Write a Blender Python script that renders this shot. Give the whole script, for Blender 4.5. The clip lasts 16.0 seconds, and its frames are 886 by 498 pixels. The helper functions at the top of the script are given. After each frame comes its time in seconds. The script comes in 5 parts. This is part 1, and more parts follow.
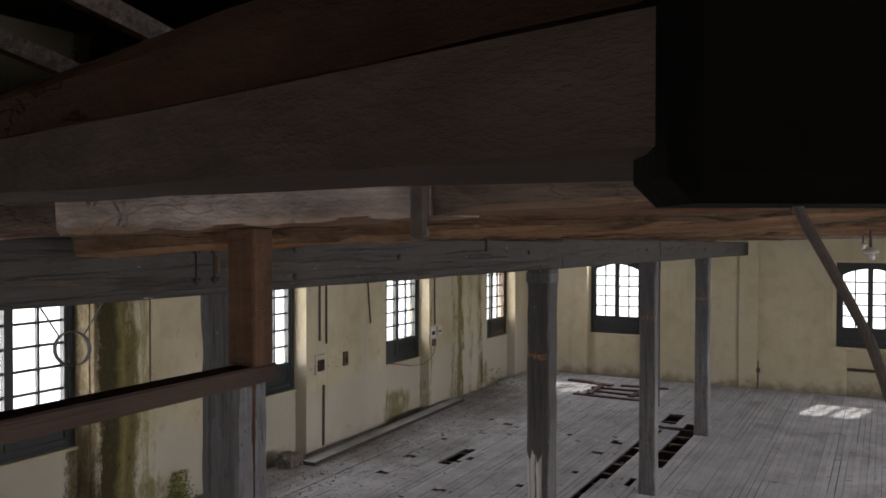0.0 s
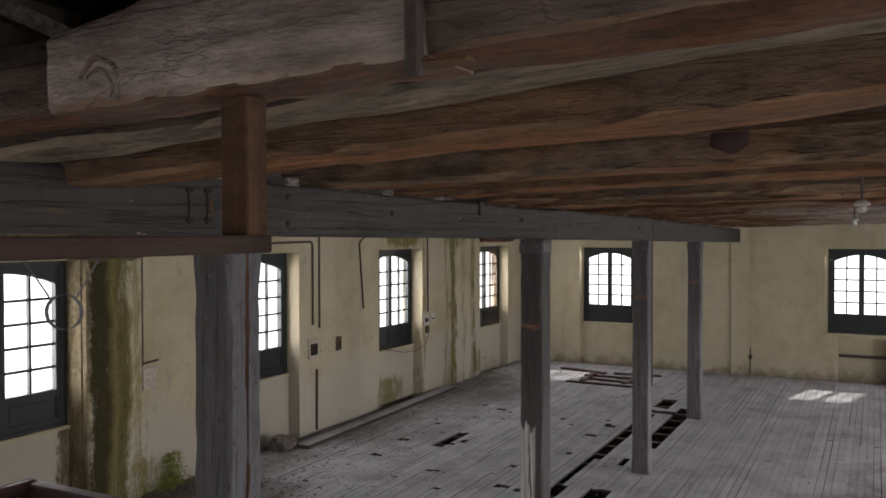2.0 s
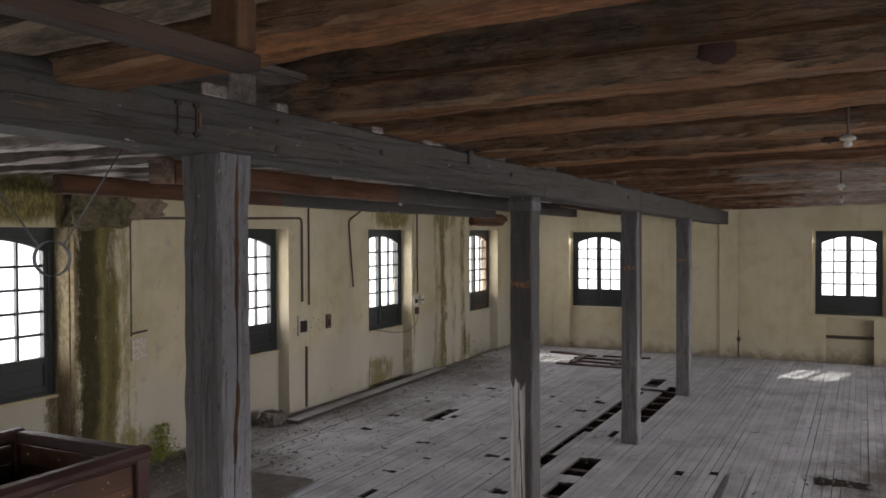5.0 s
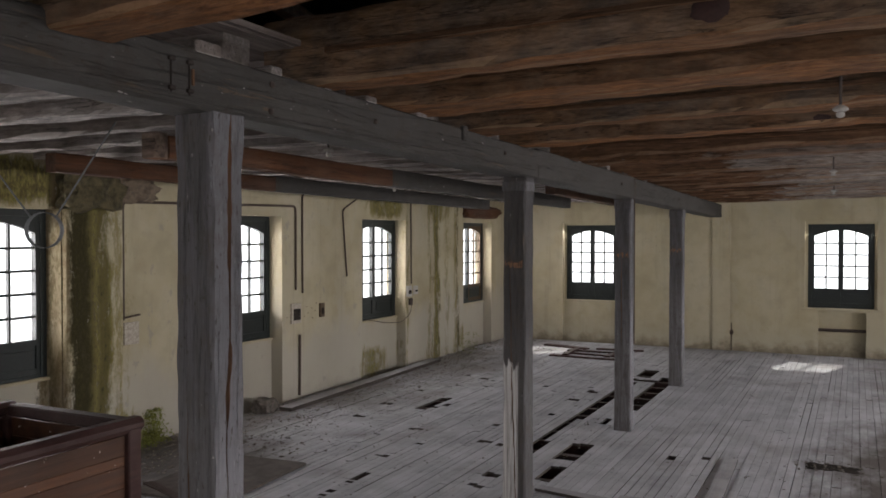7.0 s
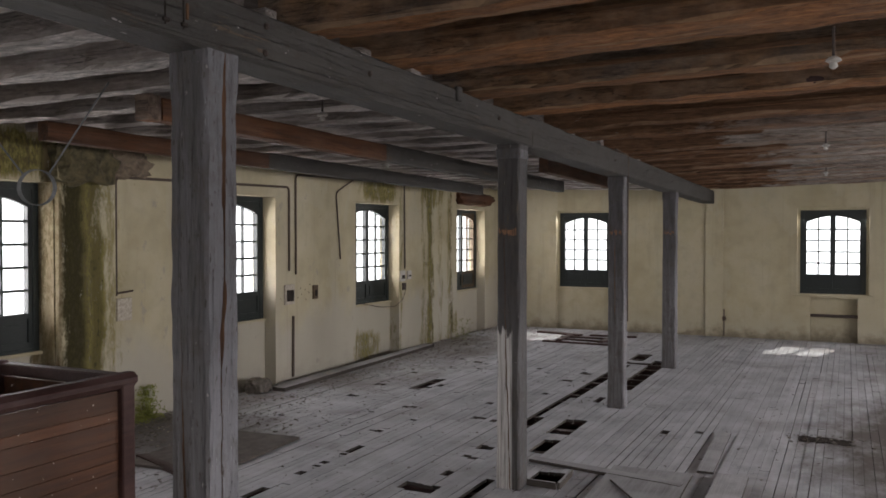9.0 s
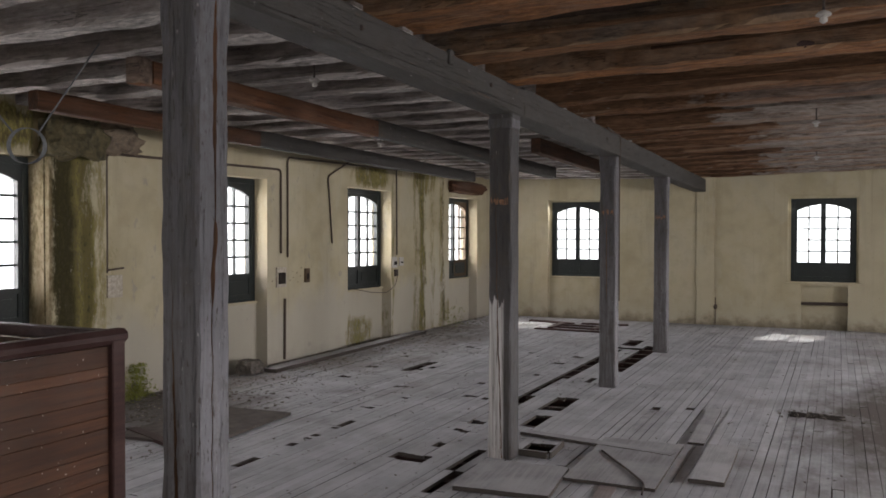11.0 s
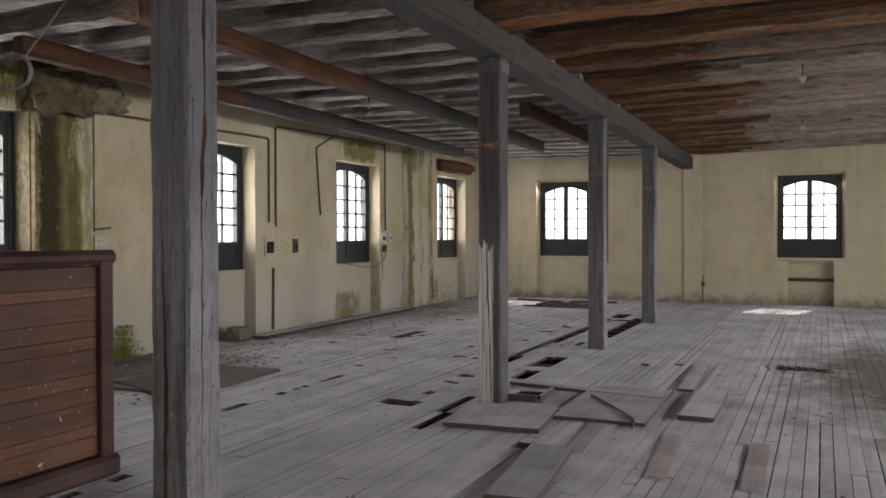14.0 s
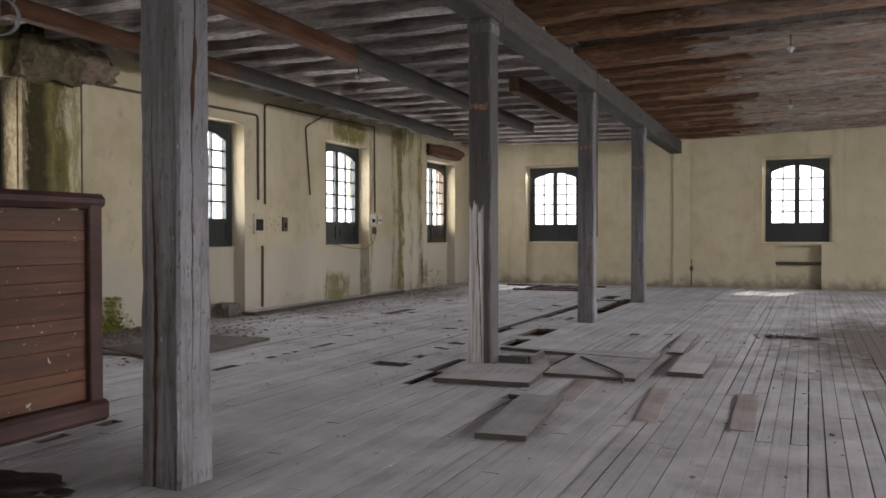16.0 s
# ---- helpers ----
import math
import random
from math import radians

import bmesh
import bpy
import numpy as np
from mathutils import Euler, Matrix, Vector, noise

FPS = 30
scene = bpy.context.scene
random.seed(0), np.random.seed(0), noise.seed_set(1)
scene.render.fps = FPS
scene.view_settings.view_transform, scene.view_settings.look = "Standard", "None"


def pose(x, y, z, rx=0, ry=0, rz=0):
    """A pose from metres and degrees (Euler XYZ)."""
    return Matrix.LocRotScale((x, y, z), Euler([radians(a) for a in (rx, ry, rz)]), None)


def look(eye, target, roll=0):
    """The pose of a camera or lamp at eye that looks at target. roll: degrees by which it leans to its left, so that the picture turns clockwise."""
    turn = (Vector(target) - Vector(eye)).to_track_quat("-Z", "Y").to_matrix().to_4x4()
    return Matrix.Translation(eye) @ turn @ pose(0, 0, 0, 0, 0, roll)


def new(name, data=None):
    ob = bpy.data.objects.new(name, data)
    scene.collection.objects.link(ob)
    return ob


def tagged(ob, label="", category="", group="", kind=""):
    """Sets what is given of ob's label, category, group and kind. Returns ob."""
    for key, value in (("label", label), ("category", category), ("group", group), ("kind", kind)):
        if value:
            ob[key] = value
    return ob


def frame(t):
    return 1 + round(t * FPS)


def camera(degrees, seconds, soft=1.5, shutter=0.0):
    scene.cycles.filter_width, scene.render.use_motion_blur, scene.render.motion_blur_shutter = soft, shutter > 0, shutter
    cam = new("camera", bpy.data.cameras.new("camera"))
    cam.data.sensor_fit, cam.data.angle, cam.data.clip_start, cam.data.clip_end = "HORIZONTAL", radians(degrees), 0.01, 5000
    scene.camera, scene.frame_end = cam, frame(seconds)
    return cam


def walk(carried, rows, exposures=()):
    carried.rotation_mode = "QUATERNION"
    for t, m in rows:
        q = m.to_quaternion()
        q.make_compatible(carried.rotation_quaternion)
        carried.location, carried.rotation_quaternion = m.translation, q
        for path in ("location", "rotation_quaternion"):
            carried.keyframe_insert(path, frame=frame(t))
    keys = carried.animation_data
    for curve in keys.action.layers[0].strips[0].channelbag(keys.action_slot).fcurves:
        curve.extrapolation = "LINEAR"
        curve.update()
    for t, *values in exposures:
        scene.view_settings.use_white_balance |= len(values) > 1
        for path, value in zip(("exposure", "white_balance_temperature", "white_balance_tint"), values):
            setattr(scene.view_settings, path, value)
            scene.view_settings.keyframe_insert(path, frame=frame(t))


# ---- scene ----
cam = camera(56.0, 16.0, 1.7)
PATH = [
    (0, (0.113, 0.032, 3.289), (-0.825, 1.797, 3.252), 0.1),
    (0.5, (0.114, 0.032, 3.239), (-0.820, 1.799, 3.201), 0.2),
    (1, (0.114, 0.029, 3.169), (-0.818, 1.798, 3.132), -0.0),
    (1.5, (0.112, 0.031, 3.099), (-0.815, 1.803, 3.062), -0.0),
    (2, (0.112, 0.027, 3.032), (-0.811, 1.801, 2.996), -0.1),
    (2.5, (0.112, 0.025, 2.995), (-0.809, 1.800, 2.960), 0.0),
    (3, (0.113, 0.024, 2.960), (-0.806, 1.800, 2.924), 0.0),
    (3.5, (0.116, 0.021, 2.896), (-0.800, 1.799, 2.862), 0.0),
    (4, (0.117, 0.013, 2.812), (-0.793, 1.794, 2.777), -0.1),
    (6.5, (0.122, 0.016, 2.532), (-0.769, 1.807, 2.498), -0.1),
    (7, (0.123, 0.012, 2.489), (-0.765, 1.804, 2.455), -0.0),
    (7.5, (0.121, 0.007, 2.396), (-0.764, 1.801, 2.362), -0.1),
    (8, (0.117, 0.011, 2.342), (-0.766, 1.805, 2.308), -0.0),
    (8.5, (0.116, 0.007, 2.296), (-0.765, 1.802, 2.262), -0.1),
    (9, (0.118, 0.004, 2.216), (-0.755, 1.803, 2.180), -0.0),
    (11.5, (0.124, 0.002, 1.860), (-0.727, 1.811, 1.826), -0.0),
    (12, (0.117, 0.001, 1.762), (-0.727, 1.814, 1.728), -0.1),
    (12.5, (0.120, -0.003, 1.691), (-0.718, 1.812, 1.658), -0.1),
    (13, (0.121, -0.002, 1.609), (-0.714, 1.815, 1.576), -0.1),
    (13.5, (0.117, -0.002, 1.511), (-0.712, 1.817, 1.479), -0.1),
    (14, (0.113, -0.005, 1.449), (-0.717, 1.814, 1.418), -0.1),
    (14.5, (0.117, -0.006, 1.379), (-0.708, 1.816, 1.349), -0.1),
    (15, (0.113, -0.006, 1.265), (-0.704, 1.819, 1.235), -0.2),
    (15.5, (0.107, -0.006, 1.193), (-0.704, 1.821, 1.162), -0.1),
    (16, (0.105, -0.012, 1.112), (-0.701, 1.817, 1.081), -0.1),
]
walk(cam, [(t, look(eye, target, roll)) for t, eye, target, roll in PATH], [(0, -0.44), (4, -0.40), (9, -0.27), (13, -0.10), (16, 0.04)])
from mathutils.bvhtree import BVHTree


# ---------------------------------------------------------------- light
world = bpy.data.worlds.new("world")
scene.world = world
world.use_nodes = True
wn = world.node_tree.nodes
sky = wn.new("ShaderNodeTexSky")
sky.sky_type = "NISHITA"
sky.sun_disc = False
sky.sun_elevation = radians(46)
sky.sun_rotation = radians(14)
wn["Background"].inputs["Strength"].default_value = 0.15
world.node_tree.links.new(sky.outputs[0], wn["Background"].inputs["Color"])

sun_data = bpy.data.lights.new("sun", "SUN")
sun_data.energy, sun_data.angle, sun_data.color = 7.0, radians(2.0), (1.0, 0.95, 0.86)
sun = new("sun", sun_data)
sun.matrix_world = look((0.0, 0.0, 0.0), (-0.19, -0.70, -0.70))


def window_light(at, toward, w, h, watts, lean=0.75):
    """Daylight falling in through a window: it comes down from the sky, so the lamp leans towards the floor."""
    toward = (toward[0], toward[1], toward[2] - lean * (Vector(toward) - Vector(at)).length)
    data = bpy.data.lights.new("window_daylight", "AREA")
    data.shape, data.size, data.size_y, data.energy = "RECTANGLE", w, h, watts
    data.color = (1.0, 0.945, 0.955)
    ob = new("window_daylight", data)
    ob.matrix_world = look(at, toward)
    return ob


# ---------------------------------------------------------------- materials
def material(name):
    m = bpy.data.materials.new(name)
    m.use_nodes = True
    return m, m.node_tree.nodes, m.node_tree.links, m.node_tree.nodes["Principled BSDF"]


def coords(n, l, scale=(1, 1, 1), space="Object"):
    tc = n.new("ShaderNodeTexCoord")
    mp = n.new("ShaderNodeMapping")
    mp.inputs["Scale"].default_value = scale
    l.new(tc.outputs[space], mp.inputs["Vector"])
    return mp.outputs[0]


def noise_tex(n, l, vec, scale, detail=6, rough=0.6, distort=0.0):
    t = n.new("ShaderNodeTexNoise")
    t.inputs["Scale"].default_value = scale
    t.inputs["Detail"].default_value = detail
    t.inputs["Roughness"].default_value = rough
    t.inputs["Distortion"].default_value = distort
    l.new(vec, t.inputs["Vector"])
    return t.outputs["Fac"]


def ramp(n, l, fac, stops):
    r = n.new("ShaderNodeValToRGB")
    e = r.color_ramp.elements
    while len(e) < len(stops):
        e.new(0.5)
    for k, (p, c) in enumerate(stops):
        e[k].position = p
        e[k].color = (*c, 1) if isinstance(c, tuple) else (c, c, c, 1)
    l.new(fac, r.inputs[0])
    return r.outputs[0]


def mixed(n, l, fac, a, b, blend="MIX"):
    m = n.new("ShaderNodeMix")
    m.data_type, m.blend_type = "RGBA", blend
    for sock, v in ((0, fac), (6, a), (7, b)):
        if isinstance(v, (int, float)):
            m.inputs[sock].default_value = v
        elif isinstance(v, tuple):
            m.inputs[sock].default_value = (*v, 1)
        else:
            l.new(v, m.inputs[sock])
    return m.outputs[2]


def math_node(n, l, op, a, b=0.0):
    m = n.new("ShaderNodeMath")
    m.operation = op
    for k, v in enumerate((a, b)):
        if isinstance(v, (int, float)):
            m.inputs[k].default_value = v
        else:
            l.new(v, m.inputs[k])
    return m.outputs[0]


def bumped(n, l, bsdf, height, strength=0.4, distance=0.02):
    b = n.new("ShaderNodeBump")
    b.inputs["Strength"].default_value = strength
    b.inputs["Distance"].default_value = distance
    l.new(height, b.inputs["Height"])
    l.new(b.outputs[0], bsdf.inputs["Normal"])


DARK_PATCHES = ((1.2, 9.6, 1.65, 3.6, 1.0), (-6.7, 6.7, 1.5, 1.7, 0.75), (-6.6, 14.5, 1.3, 2.6, 0.45), (-3.0, 3.0, 0.9, 0.8, 0.35))


def wood(name, dark, light, axis="X", dust=(0.3, 0.29, 0.28), dusty=0.3, rough=0.8, bump=0.6, crack=True, tone_range=0.28, adzed=0.0, dirt=False, flecks=False, dust_and_shade=False, wash=False, grain=0.55, under=None, arris=None):
    """Sawn or hewn timber whose grain runs along one axis of the object."""
    m, n, l, bsdf = material(name)
    k = "XYZ".index(axis)
    long = [9.0, 9.0, 9.0]
    long[k] = 0.7
    fine = [60.0, 60.0, 60.0]
    fine[k] = 1.2
    v = coords(n, l)
    info = n.new("ShaderNodeObjectInfo")
    geo = n.new("ShaderNodeNewGeometry")
    rnd = math_node(n, l, "ADD", info.outputs["Random"], geo.outputs["Random Per Island"])
    off = n.new("ShaderNodeVectorMath")
    off.operation = "SCALE"
    off.inputs[0].default_value = (7.3, 11.9, 5.1)
    l.new(rnd, off.inputs["Scale"])
    add = n.new("ShaderNodeVectorMath")
    add.operation = "ADD"
    l.new(v, add.inputs[0])
    l.new(off.outputs[0], add.inputs[1])

    def scaled(s):
        mp = n.new("ShaderNodeMapping")
        mp.inputs["Scale"].default_value = s
        l.new(add.outputs[0], mp.inputs["Vector"])
        return mp.outputs[0]

    a = noise_tex(n, l, scaled(long), 1.0, 8, 0.68, 0.25)
    b = noise_tex(n, l, scaled(fine), 1.0, 5, 0.7)
    col = ramp(n, l, a, [(0.28, dark), (0.72, light)])
    col = mixed(n, l, grain, col, ramp(n, l, b, [(0.3, 0.35), (0.65, 1.0)]), "MULTIPLY")
    big = noise_tex(n, l, v, 1.7, 6, 0.7)
    if wash:
        # limewash left on the eastern part of the far ceiling, with a ragged but clear border
        sx = n.new("ShaderNodeSeparateXYZ")
        l.new(v, sx.inputs[0])
        shift = math_node(n, l, "MULTIPLY", info.outputs["Random"], 0.7)
        ragged = math_node(n, l, "MULTIPLY", math_node(n, l, "SUBTRACT", noise_tex(n, l, coords(n, l, (2.2, 6.0, 6.0)), 1.0, 6, 0.7), 0.5), 1.6)
        past = math_node(n, l, "ADD", math_node(n, l, "ADD", sx.outputs[0], ragged), math_node(n, l, "SUBTRACT", 1.35, shift))
        east = math_node(n, l, "MULTIPLY", ramp(n, l, past, [(0.0, 0.0), (0.12, 1.0)]), ramp(n, l, math_node(n, l, "DIVIDE", sx.outputs[1], 20.0), [(0.40, 0.0), (0.47, 1.0)]))
        worn = ramp(n, l, noise_tex(n, l, coords(n, l, (1.6, 9.0, 9.0)), 1.0, 9, 0.78), [(0.36, 0.1), (0.5, 1.0)])
        few = ramp(n, l, noise_tex(n, l, coords(n, l, (3.0, 11.0, 11.0)), 1.0, 8, 0.75), [(0.63, 0.0), (0.66, 0.8)])
        dfac = math_node(n, l, "MULTIPLY", math_node(n, l, "MAXIMUM", math_node(n, l, "MULTIPLY", east, worn), few), dusty)
    else:
        dfac = math_node(n, l, "MULTIPLY", ramp(n, l, big, [(0.42, 0.0), (0.62, 1.0)]), dusty)
    col = mixed(n, l, dfac, col, dust)
    tone = ramp(n, l, math_node(n, l, "FRACT", math_node(n, l, "MULTIPLY", rnd, 3.71)), [(0.0, 1.0 - tone_range), (1.0, 1.0 + 0.6 * tone_range)])
    col = mixed(n, l, 1.0, col, tone, "MULTIPLY")
    height = math_node(n, l, "ADD", math_node(n, l, "MULTIPLY", a, 0.8), math_node(n, l, "MULTIPLY", b, 0.35))
    if crack:
        cs = [7.0, 7.0, 7.0]
        cs[k] = 0.22
        c = noise_tex(n, l, scaled(cs), 1.0, 5, 0.6, 0.15)
        line = ramp(n, l, math_node(n, l, "ABSOLUTE", math_node(n, l, "SUBTRACT", c, 0.5)), [(0.0, 0.15), (0.008, 1.0)])
        col = mixed(n, l, 0.75, col, line, "MULTIPLY")
        height = math_node(n, l, "ADD", height, math_node(n, l, "MULTIPLY", line, 0.5))
    if dust_and_shade:
        # dust on what faces up; grimy edges and ends, darkened to carry the shade
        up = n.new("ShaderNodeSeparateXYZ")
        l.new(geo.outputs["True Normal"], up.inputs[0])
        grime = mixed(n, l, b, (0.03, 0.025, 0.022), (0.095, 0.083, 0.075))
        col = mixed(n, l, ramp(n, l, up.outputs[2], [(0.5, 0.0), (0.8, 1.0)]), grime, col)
    if flecks:
        # splashes of old whitewash
        sp = noise_tex(n, l, v, 26.0, 2, 0.5)
        col = mixed(n, l, ramp(n, l, sp, [(0.725, 0.0), (0.745, 0.85)]), col, (0.55, 0.50, 0.46))
    if adzed:
        # short slanting tool marks and torn fibres
        turn = n.new("ShaderNodeMapping")
        turn.inputs["Rotation"].default_value = (0.0, math.radians(9), 0.0)
        turn.inputs["Scale"].default_value = (5.0, 17.0, 17.0)
        l.new(add.outputs[0], turn.inputs["Vector"])
        t = noise_tex(n, l, turn.outputs[0], 1.0, 9, 0.7, 0.12)
        where = ramp(n, l, noise_tex(n, l, scaled((2.4, 5.0, 5.0)), 1.0, 4, 0.6), [(0.46, 0.0), (0.60, 1.0)])
        marks = ramp(n, l, math_node(n, l, "ABSOLUTE", math_node(n, l, "SUBTRACT", noise_tex(n, l, turn.outputs[0], 1.5, 3, 0.55, 0.15), 0.47)), [(0.0, 0.22), (0.03, 1.0)])
        col = mixed(n, l, math_node(n, l, "MULTIPLY", where, 0.4 * adzed), col, marks, "MULTIPLY")
        col = mixed(n, l, adzed, col, ramp(n, l, t, [(0.36, 0.42), (0.62, 1.25)]), "MULTIPLY")
        height = math_node(n, l, "ADD", height, math_node(n, l, "ADD", math_node(n, l, "MULTIPLY", math_node(n, l, "MULTIPLY", marks, where), 0.6), math_node(n, l, "MULTIPLY", t, 3.4)))
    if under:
        # undersides: raw red-brown wood with floor light painted in; worn arrises are paler
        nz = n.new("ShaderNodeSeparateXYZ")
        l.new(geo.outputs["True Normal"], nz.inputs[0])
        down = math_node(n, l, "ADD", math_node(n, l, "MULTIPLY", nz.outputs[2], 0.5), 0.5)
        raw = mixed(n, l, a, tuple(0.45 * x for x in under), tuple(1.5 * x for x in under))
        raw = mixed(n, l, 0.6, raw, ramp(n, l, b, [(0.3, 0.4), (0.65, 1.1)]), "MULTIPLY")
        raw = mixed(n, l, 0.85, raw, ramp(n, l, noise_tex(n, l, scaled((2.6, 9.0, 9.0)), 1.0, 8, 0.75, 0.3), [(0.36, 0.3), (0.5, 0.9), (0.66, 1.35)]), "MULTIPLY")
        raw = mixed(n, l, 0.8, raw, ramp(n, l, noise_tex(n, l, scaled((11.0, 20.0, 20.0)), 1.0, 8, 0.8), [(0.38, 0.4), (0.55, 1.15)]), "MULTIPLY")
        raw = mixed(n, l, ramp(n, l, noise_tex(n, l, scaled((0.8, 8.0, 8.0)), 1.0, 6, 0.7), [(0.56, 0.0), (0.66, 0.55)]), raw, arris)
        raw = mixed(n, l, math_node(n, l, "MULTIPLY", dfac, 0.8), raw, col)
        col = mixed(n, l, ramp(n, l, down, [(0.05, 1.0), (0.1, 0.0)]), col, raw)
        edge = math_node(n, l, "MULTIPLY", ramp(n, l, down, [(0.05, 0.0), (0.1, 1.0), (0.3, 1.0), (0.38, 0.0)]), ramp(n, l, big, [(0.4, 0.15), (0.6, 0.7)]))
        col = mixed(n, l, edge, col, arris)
    if dirt:
        # trodden earth and rot, mostly in the aisle along the stained wall
        sep = n.new("ShaderNodeSeparateXYZ")
        l.new(v, sep.inputs[0])
        aisle = ramp(n, l, math_node(n, l, "DIVIDE", math_node(n, l, "ADD", sep.outputs[0], 7.5), 10.0), [(0.0, 0.20), (0.3, 0.02), (0.6, 0.0), (0.92, 0.18)])
        g = math_node(n, l, "ADD", noise_tex(n, l, v, 0.9, 8, 0.68), aisle)
        col = mixed(n, l, ramp(n, l, g, [(0.56, 0.0), (0.82, 0.7)]), col, (0.16, 0.135, 0.115))
        # darker brown patches on the boards, with ragged rims
        for x0, y0, rx, ry, deep in DARK_PATCHES:
            dx = math_node(n, l, "DIVIDE", math_node(n, l, "SUBTRACT", sep.outputs[0], x0), rx)
            dy = math_node(n, l, "DIVIDE", math_node(n, l, "SUBTRACT", sep.outputs[1], y0), ry)
            rr = math_node(n, l, "SQRT", math_node(n, l, "ADD", math_node(n, l, "MULTIPLY", dx, dx), math_node(n, l, "MULTIPLY", dy, dy)))
            rr = math_node(n, l, "ADD", rr, math_node(n, l, "MULTIPLY", math_node(n, l, "SUBTRACT", noise_tex(n, l, coords(n, l, (2.6, 1.2, 1.0)), 1.0, 8, 0.7), 0.5), 1.5))
            col = mixed(n, l, ramp(n, l, rr, [(0.5, deep), (1.1, 0.0)]), col, (0.105, 0.092, 0.084))
        spots = noise_tex(n, l, v, 5.0, 8, 0.75)
        col = mixed(n, l, ramp(n, l, spots, [(0.58, 0.0), (0.74, 0.35)]), col, (0.16, 0.145, 0.14))
    l.new(col, bsdf.inputs["Base Color"])
    bsdf.inputs["Roughness"].default_value = rough
    bsdf.inputs["Specular IOR Level"].default_value = 0.25
    bumped(n, l, bsdf, height, bump, 0.03)
    return m


def plaster(name, mossy):
    """Old cream lime plaster with water streaks, grey patches and, where asked, green growth."""
    m, n, l, bsdf = material(name)
    v = coords(n, l)
    big = noise_tex(n, l, v, 0.8, 8, 0.62)
    mid = noise_tex(n, l, v, 4.0, 8, 0.65)
    fine = noise_tex(n, l, v, 45.0, 4, 0.6)
    streak = noise_tex(n, l, coords(n, l, (3.2, 3.2, 0.22)), 1.0, 8, 0.7, 0.3)
    col = ramp(n, l, big, [(0.3, (0.405, 0.355, 0.235)), (0.5, (0.495, 0.44, 0.305)), (0.72, (0.54, 0.495, 0.385))])
    col = mixed(n, l, ramp(n, l, mid, [(0.48, 0.0), (0.70, 0.5)]), col, (0.38, 0.35, 0.255))
    col = mixed(n, l, ramp(n, l, streak, [(0.54, 0.0), (0.72, 0.42)]), col, (0.27, 0.245, 0.175))
    sep = n.new("ShaderNodeSeparateXYZ")
    l.new(v, sep.inputs[0])
    # worn whitish and grubby zone near the floor
    low = ramp(n, l, math_node(n, l, "ADD", math_node(n, l, "MULTIPLY", sep.outputs[2], 0.35), math_node(n, l, "MULTIPLY", mid, 0.55)), [(0.26, 1.0), (0.52, 0.0)])
    col = mixed(n, l, math_node(n, l, "MULTIPLY", low, 0.55), col, (0.46, 0.435, 0.36))
    grime = math_node(n, l, "SUBTRACT", mid, math_node(n, l, "MULTIPLY", sep.outputs[2], 1.1))
    col = mixed(n, l, ramp(n, l, grime, [(0.2, 0.0), (0.5, 0.5)]), col, (0.21, 0.175, 0.12))
    # old repairs of a greyer mix, with ragged rims
    mend = noise_tex(n, l, coords(n, l, (0.9, 0.9, 0.55)), 1.0, 9, 0.6, 0.4)
    col = mixed(n, l, ramp(n, l, mend, [(0.545, 0.0), (0.56, 0.4)]), col, (0.50, 0.46, 0.35))
    pocks = noise_tex(n, l, v, 13.0, 7, 0.72)
    col = mixed(n, l, ramp(n, l, pocks, [(0.63, 0.0), (0.69, 0.45)]), col, (0.24, 0.21, 0.15))
    drip = noise_tex(n, l, coords(n, l, (9.0, 9.0, 0.12)), 1.0, 6, 0.65)
    col = mixed(n, l, ramp(n, l, drip, [(0.62, 0.0), (0.70, 0.4)]), col, (0.25, 0.225, 0.155))
    # dark tide line where the wall meets the floor
    tide = math_node(n, l, "SUBTRACT", math_node(n, l, "MULTIPLY", mid, 0.5), sep.outputs[2])
    col = mixed(n, l, ramp(n, l, tide, [(0.10, 0.0), (0.30, 0.6)]), col, (0.115, 0.095, 0.072))
    if mossy:
        # limewash bleached by the damp on the lower half of the wall
        bleach = math_node(n, l, "ADD", math_node(n, l, "MULTIPLY", sep.outputs[2], -0.42), math_node(n, l, "ADD", mend, 0.12))
        col = mixed(n, l, ramp(n, l, bleach, [(0.10, 0.0), (0.28, 0.75)]), col, (0.45, 0.425, 0.37))
        # growth follows the leaks that run down the wall at a few places
        total = None
        wander = math_node(n, l, "MULTIPLY", math_node(n, l, "SUBTRACT", noise_tex(n, l, coords(n, l, (0.6, 0.6, 1.1)), 1.0, 5, 0.6), 0.5), 0.35)
        along = math_node(n, l, "ADD", sep.outputs[1], wander)
        for y0, wide, strength in mossy:
            d = math_node(n, l, "ABSOLUTE", math_node(n, l, "SUBTRACT", along, y0))
            bump_y = math_node(n, l, "MULTIPLY", ramp(n, l, math_node(n, l, "DIVIDE", d, wide), [(0.2, 1.0), (1.0, 0.0)]), strength)
            total = bump_y if total is None else math_node(n, l, "MAXIMUM", total, bump_y)
        for y0, z0, ry, rz, strength in DAMP:
            dy = math_node(n, l, "DIVIDE", math_node(n, l, "SUBTRACT", sep.outputs[1], y0), ry)
            dz = math_node(n, l, "DIVIDE", math_node(n, l, "SUBTRACT", sep.outputs[2], z0), rz)
            rr = math_node(n, l, "SQRT", math_node(n, l, "ADD", math_node(n, l, "MULTIPLY", dy, dy), math_node(n, l, "MULTIPLY", dz, dz)))
            total = math_node(n, l, "MAXIMUM", total, ramp(n, l, rr, [(0.45, strength), (1.0, 0.0)]))
